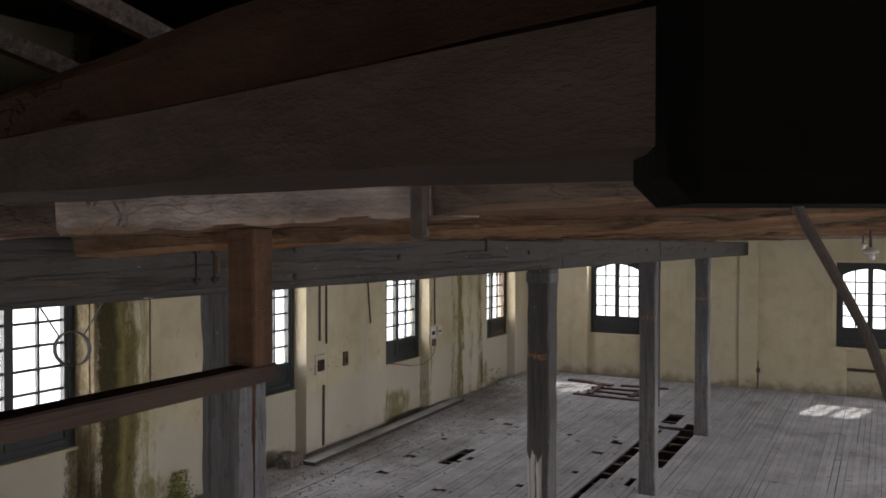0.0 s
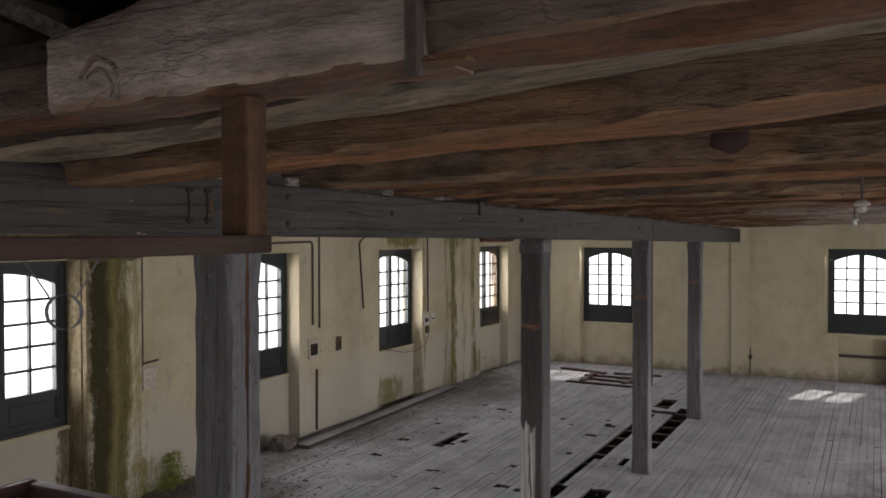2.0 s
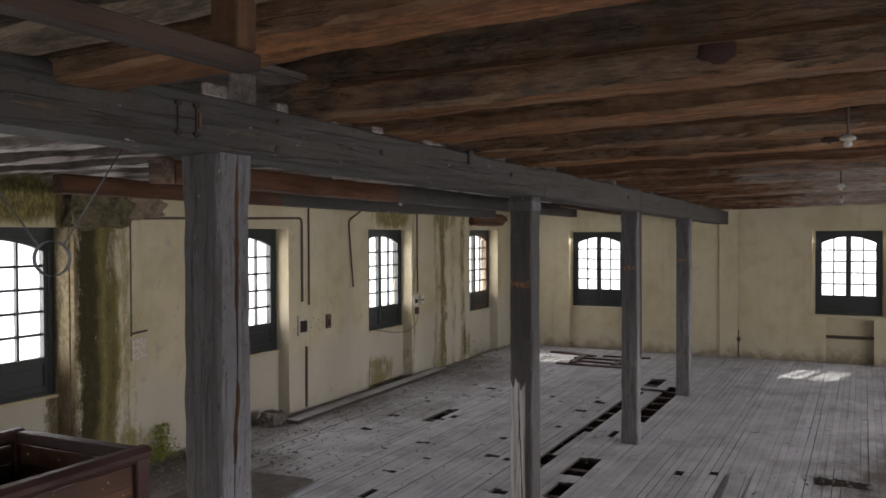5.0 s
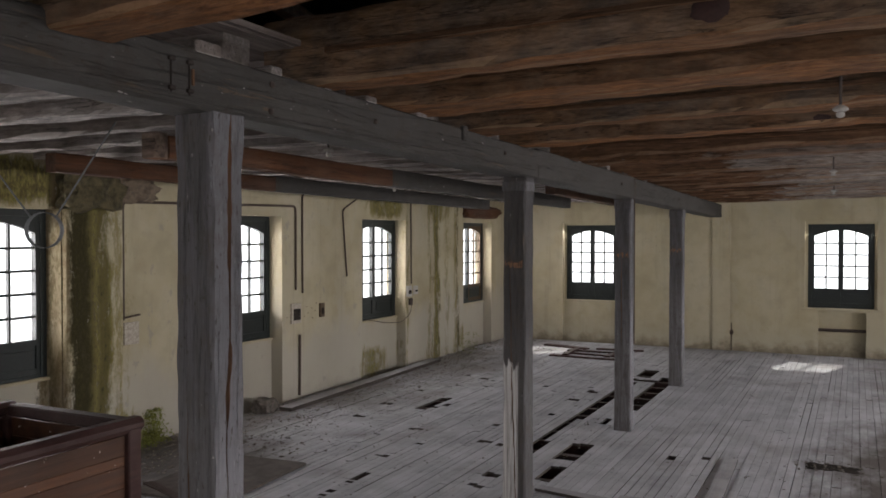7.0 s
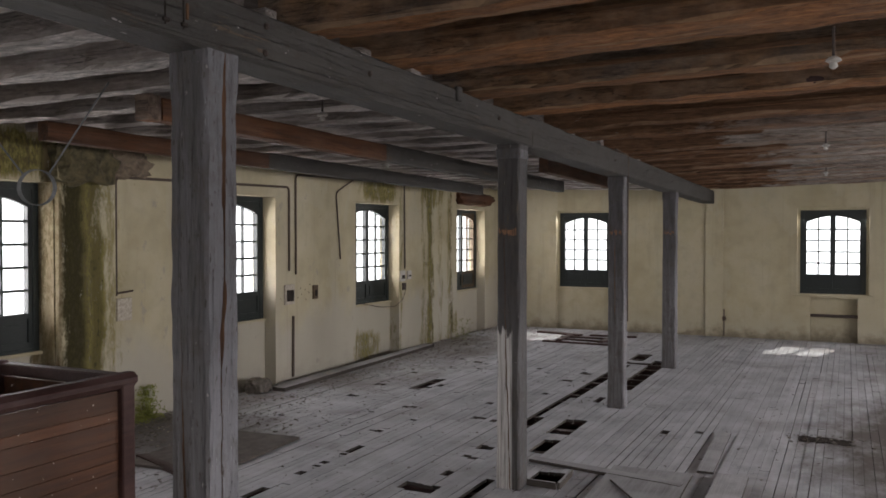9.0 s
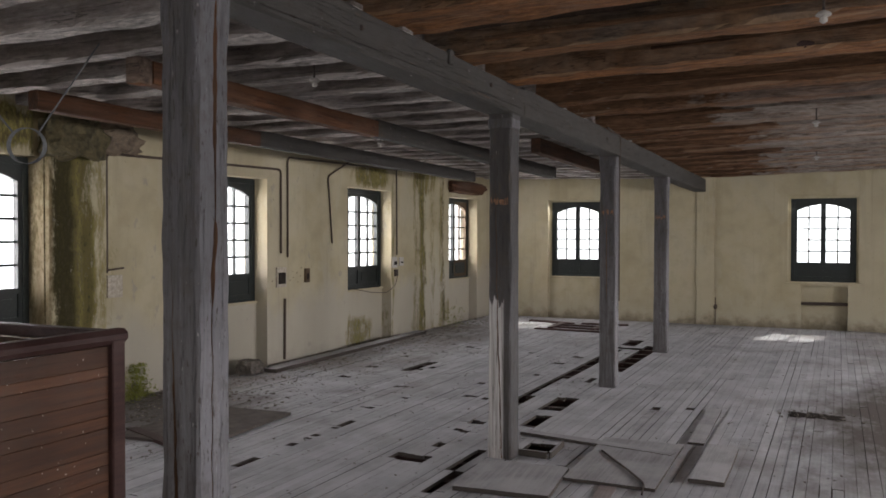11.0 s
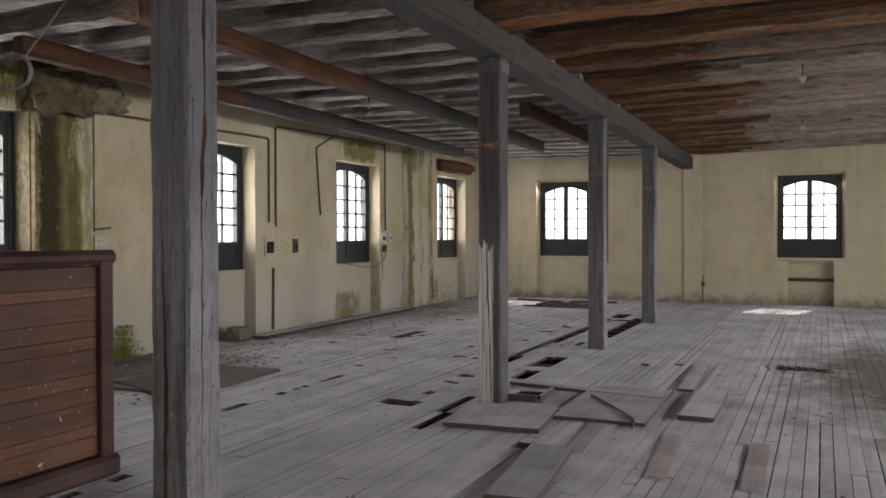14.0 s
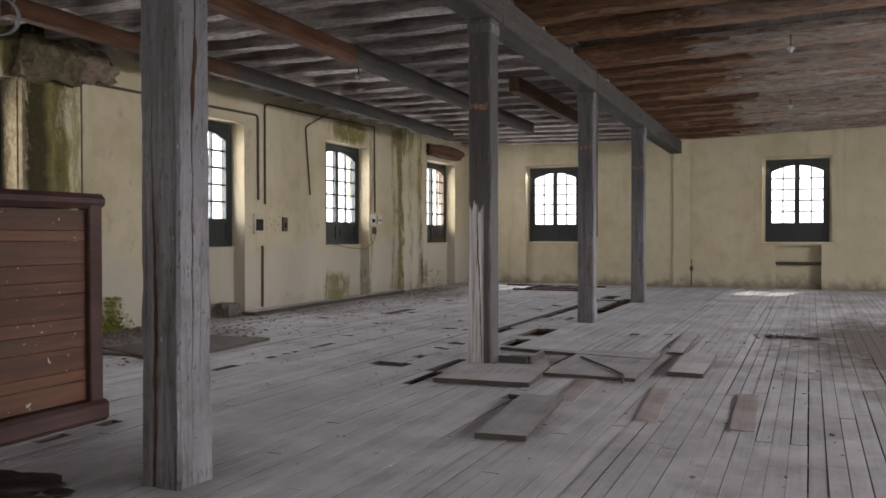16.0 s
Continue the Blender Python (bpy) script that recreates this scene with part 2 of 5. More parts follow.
        patch = noise_tex(n, l, coords(n, l, (6.0, 6.0, 1.5)), 1.0, 10, 0.75, 0.5)
        crumb = noise_tex(n, l, coords(n, l, (26.0, 26.0, 15.0)), 1.0, 6, 0.8)
        g = math_node(n, l, "ADD", total, math_node(n, l, "ADD", math_node(n, l, "MULTIPLY", math_node(n, l, "SUBTRACT", patch, 0.5), 1.3), math_node(n, l, "MULTIPLY", math_node(n, l, "SUBTRACT", crumb, 0.5), 0.7)))
        tint = math_node(n, l, "ADD", math_node(n, l, "MULTIPLY", patch, 0.45), math_node(n, l, "MULTIPLY", crumb, 0.55))
        green = ramp(n, l, tint, [(0.38, (0.022, 0.018, 0.009)), (0.46, (0.075, 0.062, 0.018)), (0.53, (0.175, 0.15, 0.034)), (0.62, (0.33, 0.29, 0.13))])
        col = mixed(n, l, ramp(n, l, g, [(0.30, 0.0), (0.55, 0.9)]), col, green)
        # black slime down the wettest lines
        for y0, wide, deep in ((6.34, 0.26, 0.46), (6.08, 0.12, 0.34), (6.64, 0.16, 0.26), (14.82, 0.1, 0.2), (15.15, 0.1, 0.22), (16.02, 0.12, 0.26)):
            dd = math_node(n, l, "DIVIDE", math_node(n, l, "ABSOLUTE", math_node(n, l, "SUBTRACT", along, y0)), wide)
            slime = math_node(n, l, "ADD", ramp(n, l, dd, [(0.3, deep), (1.0, 0.0)]), math_node(n, l, "ADD", math_node(n, l, "MULTIPLY", math_node(n, l, "SUBTRACT", crumb, 0.5), 0.8), math_node(n, l, "MULTIPLY", math_node(n, l, "SUBTRACT", patch, 0.5), 0.9)))
            col = mixed(n, l, ramp(n, l, slime, [(0.2, 0.0), (0.42, 0.85)]), col, (0.022, 0.019, 0.010))
        jamb = math_node(n, l, "DIVIDE", math_node(n, l, "ABSOLUTE", math_node(n, l, "SUBTRACT", sep.outputs[1], 6.12)), 0.12)
        jamb = math_node(n, l, "ADD", ramp(n, l, jamb, [(0.4, 0.55), (1.0, 0.0)]), math_node(n, l, "MULTIPLY", math_node(n, l, "SUBTRACT", streak, 0.5), 0.9))
        col = mixed(n, l, ramp(n, l, jamb, [(0.25, 0.0), (0.6, 0.75)]), col, (0.15, 0.115, 0.065))
        # paint flaked off down to the grey render
        flake = noise_tex(n, l, coords(n, l, (3.4, 3.4, 2.2)), 1.0, 10, 0.72, 0.2)
        col = mixed(n, l, ramp(n, l, flake, [(0.635, 0.0), (0.645, 0.55)]), col, (0.33, 0.315, 0.28))
    col = mixed(n, l, 1.0, col, (0.88, 0.88, 0.87), "MULTIPLY")
    l.new(col, bsdf.inputs["Base Color"])
    bsdf.inputs["Roughness"].default_value = 0.92
    bsdf.inputs["Specular IOR Level"].default_value = 0.15
    bumped(n, l, bsdf, math_node(n, l, "ADD", mid, math_node(n, l, "MULTIPLY", fine, 0.4)), 0.35, 0.02)
    return m


def plain(name, colour, rough=0.6, metal=0.0, vary=0.25, scale=20.0):
    m, n, l, bsdf = material(name)
    t = noise_tex(n, l, coords(n, l), scale, 6, 0.7)
    dark = tuple(c * (1 - vary) for c in colour)
    lite = tuple(min(1, c * (1 + vary)) for c in colour)
    l.new(ramp(n, l, t, [(0.3, dark), (0.7, lite)]), bsdf.inputs["Base Color"])
    bsdf.inputs["Roughness"].default_value = rough
    bsdf.inputs["Metallic"].default_value = metal
    bumped(n, l, bsdf, t, 0.3, 0.01)
    return m


def painted_timber(name, paint, bare, axis, amount=0.42, stripped=0.0):
    """Grey distemper flaking off old timber."""
    m, n, l, bsdf = material(name)
    k = "XYZ".index(axis)
    s = [20.0, 20.0, 20.0]
    s[k] = 1.8
    f = [110.0, 110.0, 110.0]
    f[k] = 4.0
    a = noise_tex(n, l, coords(n, l, tuple(s)), 1.0, 8, 0.7, 0.6)
    b = noise_tex(n, l, coords(n, l, tuple(f)), 1.0, 5, 0.7)
    v = coords(n, l)
    c = noise_tex(n, l, v, 1.3, 6, 0.7)
    col = mixed(n, l, ramp(n, l, c, [(0.35, 0.0), (0.65, 1.0)]), paint, tuple(x * 0.68 for x in paint))
    col = mixed(n, l, ramp(n, l, math_node(n, l, "ADD", a, math_node(n, l, "MULTIPLY", c, 0.25)), [(amount + 0.34, 0.0), (amount + 0.37, 1.0)]), col, bare)
    col = mixed(n, l, 0.25, col, ramp(n, l, b, [(0.3, 0.55), (0.6, 1.0)]), "MULTIPLY")
    cs = [15.0, 15.0, 15.0]
    cs[k] = 0.5
    cr = noise_tex(n, l, coords(n, l, tuple(cs)), 1.0, 5, 0.6, 0.1)
    line = ramp(n, l, math_node(n, l, "ABSOLUTE", math_node(n, l, "SUBTRACT", cr, 0.5)), [(0.0, 0.08), (0.012, 1.0)])
    some = ramp(n, l, noise_tex(n, l, v, 2.3, 4, 0.6), [(0.48, 0.05), (0.64, 0.8)])
    col = mixed(n, l, some, col, line, "MULTIPLY")
    chips = noise_tex(n, l, coords(n, l, tuple(x * 1.9 for x in s)), 1.0, 8, 0.8, 0.3)
    col = mixed(n, l, ramp(n, l, chips, [(0.60, 0.0), (0.66, 0.6)]), col, tuple(x * 1.9 for x in paint))
    col = mixed(n, l, ramp(n, l, chips, [(0.34, 0.75), (0.38, 0.0)]), col, tuple(x * 0.6 for x in bare))
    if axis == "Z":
        # southern faces: worn grey-brown wood, darkened in the colour as turned from the light
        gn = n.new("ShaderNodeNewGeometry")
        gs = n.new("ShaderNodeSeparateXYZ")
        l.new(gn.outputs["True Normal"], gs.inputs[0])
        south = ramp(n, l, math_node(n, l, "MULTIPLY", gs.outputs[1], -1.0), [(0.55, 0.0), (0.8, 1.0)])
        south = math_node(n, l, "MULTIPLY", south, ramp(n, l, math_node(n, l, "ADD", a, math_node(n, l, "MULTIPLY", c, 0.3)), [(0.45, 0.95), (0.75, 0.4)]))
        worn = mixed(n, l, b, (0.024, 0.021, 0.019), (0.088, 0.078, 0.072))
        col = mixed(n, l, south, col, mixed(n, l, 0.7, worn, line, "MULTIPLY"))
    # long drying checks and small dents through the paint
    ck = [34.0, 34.0, 34.0]
    ck[k] = 0.9
    check = noise_tex(n, l, coords(n, l, tuple(ck)), 1.0, 3, 0.5, 0.2)
    check = ramp(n, l, math_node(n, l, "ABSOLUTE", math_node(n, l, "SUBTRACT", check, 0.42)), [(0.0, 0.12), (0.014, 1.0)])
    gate = ramp(n, l, noise_tex(n, l, coords(n, l, tuple(3.0 if q != k else 0.8 for q in range(3))), 1.0, 4, 0.6), [(0.50, 0.0), (0.60, 0.85)])
    if axis == "Y":
        gate = math_node(n, l, "MULTIPLY", gate, 0.4)
    col = mixed(n, l, gate, col, check, "MULTIPLY")
    pit_s = [48.0, 48.0, 48.0]
    pit_s[k] = 16.0
    pit = noise_tex(n, l, coords(n, l, tuple(pit_s)), 1.0, 3, 0.6)
    col = mixed(n, l, ramp(n, l, pit, [(0.63, 0.0), (0.66, 0.75)]), col, tuple(x * 0.35 for x in bare))
    col = mixed(n, l, ramp(n, l, pit, [(0.275, 0.7), (0.30, 0.0)]), col, (0.42, 0.40, 0.39))
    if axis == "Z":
        # upper post darkened in the colour for the weaker light there, with uneven edge
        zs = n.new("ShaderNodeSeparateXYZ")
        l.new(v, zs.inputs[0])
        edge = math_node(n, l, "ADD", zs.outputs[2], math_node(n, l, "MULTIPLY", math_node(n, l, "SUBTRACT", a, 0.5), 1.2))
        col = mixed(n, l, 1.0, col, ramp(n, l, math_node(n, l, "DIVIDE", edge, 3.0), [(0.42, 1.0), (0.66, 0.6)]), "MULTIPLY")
    # grimy stains rubbed into the paint
    col = mixed(n, l, ramp(n, l, noise_tex(n, l, v, 7.0, 8, 0.75), [(0.5, 0.0), (0.68, 0.5)]), col, tuple(x * 0.45 for x in bare))
    if stripped:
        # the paint is torn off below a jagged line, leaving pale split fibres
        sp = n.new("ShaderNodeSeparateXYZ")
        l.new(v, sp.inputs[0])
        jag = noise_tex(n, l, coords(n, l, (26.0, 26.0, 0.5)), 1.0, 4, 0.6)
        line_z = math_node(n, l, "ADD", sp.outputs[2], math_node(n, l, "MULTIPLY", math_node(n, l, "SUBTRACT", jag, 0.5), 0.3))
        gone = ramp(n, l, math_node(n, l, "SUBTRACT", line_z, stripped - 0.5), [(0.48, 1.0), (0.5, 0.0)])
        side = math_node(n, l, "ADD", math_node(n, l, "MULTIPLY", sp.outputs[0], 4.0), math_node(n, l, "MULTIPLY", jag, 0.4))
        gone = math_node(n, l, "MULTIPLY", gone, ramp(n, l, math_node(n, l, "ADD", side, 0.5), [(0.84, 1.0), (0.9, 0.0)]))
        gone = math_node(n, l, "MULTIPLY", gone, ramp(n, l, noise_tex(n, l, coords(n, l, (30.0, 30.0, 2.5)), 1.0, 7, 0.75), [(0.36, 0.25), (0.44, 1.0)]))
        fibre = ramp(n, l, noise_tex(n, l, coords(n, l, (55.0, 55.0, 0.9)), 1.0, 6, 0.7), [(0.28, (0.08, 0.066, 0.057)), (0.42, (0.34, 0.325, 0.31)), (0.62, (0.60, 0.585, 0.57))])
        col = mixed(n, l, gone, col, fibre)
    l.new(col, bsdf.inputs["Base Color"])
    bsdf.inputs["Roughness"].default_value = 0.75
    bsdf.inputs["Specular IOR Level"].default_value = 0.3
    h = math_node(n, l, "ADD", math_node(n, l, "MULTIPLY", a, 0.9), math_node(n, l, "ADD", math_node(n, l, "MULTIPLY", b, 0.3), math_node(n, l, "ADD", math_node(n, l, "MULTIPLY", line, 0.6), math_node(n, l, "MULTIPLY", math_node(n, l, "MULTIPLY", check, gate), 0.25))))
    bumped(n, l, bsdf, h, 0.85, 0.022)
    return m


def pane_glass():
    m, n, l, bsdf = material("window_glass")
    tr = n.new("ShaderNodeBsdfTransparent")
    gl = n.new("ShaderNodeBsdfGlossy")
    gl.inputs["Roughness"].default_value = 0.05
    mx = n.new("ShaderNodeMixShader")
    mx.inputs[0].default_value = 0.05
    l.new(tr.outputs[0], mx.inputs[1])
    l.new(gl.outputs[0], mx.inputs[2])
    l.new(mx.outputs[0], n["Material Output"].inputs["Surface"])
    return m


# leaks down the wall (middle, half width, strength) and damp patches (y, z, their half sizes, strength)
MOSS = ((6.40, 0.34, 0.78), (6.62, 0.32, 0.62), (6.12, 0.2, 0.42), (4.3, 0.4, 0.35), (6.84, 0.18, 0.4), (7.05, 0.2, 0.26), (13.82, 0.12, 0.4), (14.72, 0.16, 0.42), (15.02, 0.26, 0.6), (15.5, 0.3, 0.36), (15.95, 0.3, 0.42), (0.3, 0.6, 0.4))
DAMP = ((6.4, 3.05, 0.75, 0.5, 0.75), (5.6, 3.05, 0.9, 0.36, 0.7), (12.75, 0.2, 1.0, 0.45, 0.5), (13.05, 3.0, 1.0, 0.36, 0.58), (14.2, 3.2, 0.8, 0.3, 0.35), (15.2, 3.1, 0.9, 0.6, 0.46), (16.3, 0.3, 0.7, 0.42, 0.42), (14.9, 0.1, 0.6, 0.5, 0.4), (6.9, 0.2, 0.6, 0.45, 0.5), (7.3, 0.1, 0.4, 0.3, 0.4))
M_WALL = plaster("cream_plaster", ())
M_WALL_WEST = plaster("mossy_cream_plaster", MOSS)
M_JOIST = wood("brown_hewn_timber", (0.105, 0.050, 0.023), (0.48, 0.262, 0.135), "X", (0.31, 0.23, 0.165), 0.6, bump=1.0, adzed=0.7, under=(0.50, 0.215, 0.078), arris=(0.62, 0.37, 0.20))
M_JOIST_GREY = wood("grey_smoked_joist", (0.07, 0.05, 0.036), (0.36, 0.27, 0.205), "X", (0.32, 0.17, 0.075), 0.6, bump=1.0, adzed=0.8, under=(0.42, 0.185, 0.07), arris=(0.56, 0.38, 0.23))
# limewash with paler undersides: the light from below is in the colour
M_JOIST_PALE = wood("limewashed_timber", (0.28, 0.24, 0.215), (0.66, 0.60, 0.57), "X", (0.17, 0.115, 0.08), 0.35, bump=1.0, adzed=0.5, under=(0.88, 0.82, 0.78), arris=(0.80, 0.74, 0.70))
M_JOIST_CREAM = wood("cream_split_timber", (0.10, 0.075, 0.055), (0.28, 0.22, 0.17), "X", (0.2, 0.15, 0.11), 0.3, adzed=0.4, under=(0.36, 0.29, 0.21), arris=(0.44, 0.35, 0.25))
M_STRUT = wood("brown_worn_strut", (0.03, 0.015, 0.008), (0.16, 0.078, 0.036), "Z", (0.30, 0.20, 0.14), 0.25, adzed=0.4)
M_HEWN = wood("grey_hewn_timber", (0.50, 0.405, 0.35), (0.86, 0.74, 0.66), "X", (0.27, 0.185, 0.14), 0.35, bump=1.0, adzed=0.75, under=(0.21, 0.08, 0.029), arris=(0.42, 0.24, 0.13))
M_ATTIC = wood("dark_attic_boards", (0.045, 0.034, 0.027), (0.12, 0.09, 0.07), "Y", (0.05, 0.045, 0.04), 0.4)
M_DARK_HEWN = wood("dark_hewn_timber", (0.10, 0.068, 0.05), (0.40, 0.29, 0.225), "X", (0.30, 0.245, 0.205), 0.4, bump=1.0, adzed=0.7, under=(0.27, 0.105, 0.038), arris=(0.42, 0.25, 0.14))
# timbers close overhead: the dimness up there is put into their colours
M_NEAR_BLACK = wood("near_black_hewn_timber", (0.006, 0.004, 0.003), (0.028, 0.018, 0.012), "X", (0.04, 0.03, 0.024), 0.4, bump=1.0, adzed=0.4, under=(0.018, 0.012, 0.009), arris=(0.05, 0.04, 0.034))
M_DIM_GREY = wood("dim_grey_timber", (0.027, 0.020, 0.016), (0.072, 0.054, 0.042), "X", (0.035, 0.024, 0.017), 0.4, bump=0.5, crack=False)
M_DIM_RED = wood("dim_red_timber", (0.018, 0.009, 0.005), (0.065, 0.030, 0.016), "X", (0.03, 0.022, 0.017), 0.4, bump=0.5)
M_RAIL = wood("dark_brown_rail", (0.015, 0.009, 0.006), (0.055, 0.032, 0.022), "Y", (0.07, 0.05, 0.04), 0.3)
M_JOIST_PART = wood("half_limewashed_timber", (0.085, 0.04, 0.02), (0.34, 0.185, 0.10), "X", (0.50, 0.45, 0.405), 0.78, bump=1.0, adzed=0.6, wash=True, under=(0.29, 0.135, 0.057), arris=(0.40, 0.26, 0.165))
M_CEIL = wood("ceiling_boards", (0.025, 0.015, 0.009), (0.085, 0.052, 0.034), "Y", (0.20, 0.175, 0.155), 0.6, wash=True)
M_CEIL_PALE = wood("limewashed_boards", (0.07, 0.055, 0.047), (0.30, 0.26, 0.24), "Y", (0.09, 0.06, 0.045), 0.5)
M_TIE = wood("red_brown_timber", (0.03, 0.012, 0.006), (0.17, 0.072, 0.032), "Y", (0.10, 0.07, 0.052), 0.35)
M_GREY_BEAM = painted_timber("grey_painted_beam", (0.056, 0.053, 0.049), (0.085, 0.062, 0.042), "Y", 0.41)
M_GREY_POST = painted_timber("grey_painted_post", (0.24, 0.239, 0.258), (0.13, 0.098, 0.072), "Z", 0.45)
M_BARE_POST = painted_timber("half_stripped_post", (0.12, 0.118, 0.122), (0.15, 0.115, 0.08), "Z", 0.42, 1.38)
M_SPLIT = wood("raw_orange_wood", (0.02, 0.010, 0.006), (0.22, 0.105, 0.05), "Z", (0.2, 0.15, 0.1), 0.1)
M_FLOOR = wood("dusty_floor_boards", (0.32, 0.325, 0.345), (0.51, 0.518, 0.548), "Y", (0.50, 0.51, 0.542), 0.85, 0.85, 0.3, crack=False, tone_range=0.1, dirt=True, dust_and_shade=True, grain=0.32)
M_ROT = plain("rotten_sheet", (0.085, 0.072, 0.064), 0.95, 0, 0.45, 5)
M_MARK = plain("orange_smear", (0.20, 0.105, 0.055), 0.85, 0, 0.6, 35)
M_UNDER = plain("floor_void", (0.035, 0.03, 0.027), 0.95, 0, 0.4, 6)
M_BOARD = wood("dusty_loose_board", (0.31, 0.308, 0.318), (0.46, 0.462, 0.478), "Y", (0.47, 0.473, 0.49), 0.75, 0.85, 0.3, crack=False, dust_and_shade=True)
M_RED_BOARD = wood("worn_reddish_board", (0.27, 0.222, 0.22), (0.42, 0.37, 0.372), "Y", (0.42, 0.39, 0.398), 0.75, 0.8, 0.3, crack=False)
M_CHEST = wood("mahogany_slats", (0.035, 0.014, 0.008), (0.175, 0.075, 0.037), "Y", (0.075, 0.048, 0.035), 0.55, 0.55, 0.3, crack=False, flecks=True)
M_CHEST_DARK = wood("dark_red_rail", (0.022, 0.009, 0.008), (0.07, 0.03, 0.025), "Y", (0.11, 0.08, 0.075), 0.25, 0.6, 0.3, crack=False)
M_FRAME = plain("black_green_paint", (0.010, 0.0155, 0.0145), 0.55, 0, 0.4, 30)
M_BRASS_WOOD = plain("weathered_window_timber", (0.075, 0.048, 0.024), 0.7, 0, 0.35, 25)
M_IRON = plain("rusty_iron", (0.05, 0.037, 0.031), 0.85, 0.05, 0.45, 40)
M_PIPE = plain("brown_conduit", (0.075, 0.055, 0.042), 0.7, 0.2, 0.4, 40)
M_PORCELAIN = plain("white_porcelain", (0.42, 0.40, 0.37), 0.5, 0, 0.15, 30)
M_DIRTY = plain("dirty_plaster_rim", (0.40, 0.36, 0.30), 0.9, 0, 0.4, 28)
M_WIRE = plain("grey_cable", (0.10, 0.105, 0.11), 0.6, 0, 0.3, 30)
M_STONE = plain("crumbled_masonry", (0.16, 0.125, 0.09), 0.95, 0, 0.5, 9)
M_RUBBLE = plain("dusty_rubble", (0.13, 0.115, 0.10), 0.95, 0, 0.5, 14)
M_MOSSY_STONE = plain("mossy_masonry", (0.075, 0.063, 0.032), 0.95, 0, 0.75, 9)
M_LEAF = plain("weed_leaves", (0.20, 0.215, 0.045), 0.8, 0, 0.4, 20)
M_ROOF_DARK = plain("near_black_wood", (0.003, 0.0025, 0.002), 0.95, 0, 0.5, 18)
for dull in (M_ROOF_DARK, M_NEAR_BLACK, M_DIM_GREY, M_DIM_RED, M_ATTIC, M_UNDER):
    # these dark timbers and the floor void hardly shine
    dull.node_tree.nodes["Principled BSDF"].inputs["Specular IOR Level"].default_value = 0.03
M_GLASS = pane_glass()


# ---------------------------------------------------------------- mesh helpers
def box(bm, x0, y0, z0, x1, y1, z1, m=None):
    vs = [bm.verts.new(p) for p in ((x0, y0, z0), (x1, y0, z0), (x1, y1, z0), (x0, y1, z0), (x0, y0, z1), (x1, y0, z1), (x1, y1, z1), (x0, y1, z1))]
    for f in ((3, 2, 1, 0), (4, 5, 6, 7), (0, 1, 5, 4), (1, 2, 6, 5), (2, 3, 7, 6), (3, 0, 4, 7)):
        bm.faces.new([vs[i] for i in f])
    if m is not None:
        for p in vs:
            p.co = m @ p.co
    return vs


def mesh_from(bm, name, mat, bevel=0.0, segs=1):
    if bevel:
        bmesh.ops.bevel(bm, geom=list(bm.edges), offset=bevel, segments=segs, affect="EDGES", clamp_overlap=True)
    bm.normal_update()
    me = bpy.data.meshes.new(name)
    bm.to_mesh(me)
    bm.free()
    me.materials.append(mat)
    return me


def part(name, bm, mat, parent=None, label="", bevel=0.0):
    ob = new(name, mesh_from(bm, name, mat, bevel))
    if parent is not None:
        ob.parent = parent
    if label:
        ob["label"] = label
    return ob


def boxed(name, dims, mat, parent=None, label="", bevel=0.006):
    bm = bmesh.new()
    box(bm, *dims)
    return part(name, bm, mat, parent, label, bevel)


def empty(name, at=(0, 0, 0)):
    ob = new(name)
    ob.location = at
    return ob


def timber(bm, a, b, w, h, steps, rough, seed, h_end=None):
    """A hewn timber from a to b (both on the underside's middle line): w wide, h high, uneven along its length."""
    a, b = Vector(a), Vector(b)
    d = (b - a).normalized()
    side = d.cross(Vector((0, 0, 1))).normalized()
    up = side.cross(d)
    ring = ((-0.5, 0.06), (-0.44, 0.0), (0.44, 0.0), (0.5, 0.06), (0.5, 0.94), (0.44, 1.0), (-0.44, 1.0), (-0.5, 0.94))
    rows = []
    for i in range(steps + 1):
        f = i / steps
        p = a.lerp(b, f)
        hh = h if h_end is None else h + (h_end - h) * f
        row = []
        for j, (s, t) in enumerate(ring):
            q = Vector((f * (b - a).length * 1.6 + seed * 3.1, j * 0.9 + seed, seed * 1.7))
            e = (noise.noise(q) + 0.45 * noise.noise(q * 3.3) + 0.3 * noise.noise(q * 8.7)) * rough
            g = (noise.noise(q + Vector((9.2, 4.1, 2.2))) + 0.45 * noise.noise(q * 3.1 + Vector((2.2, 7.1, 1.2)))) * rough
            row.append(bm.verts.new(p + side * (s * w + e) + up * (t * hh + g)))
        rows.append(row)
    for r0, r1 in zip(rows, rows[1:]):
        for j in range(8):
            k = (j + 1) % 8
            bm.faces.new((r0[j], r1[j], r1[k], r0[k]))
    bm.faces.new(rows[0])
    bm.faces.new(list(reversed(rows[-1])))
    bmesh.ops.recalc_face_normals(bm, faces=bm.faces)


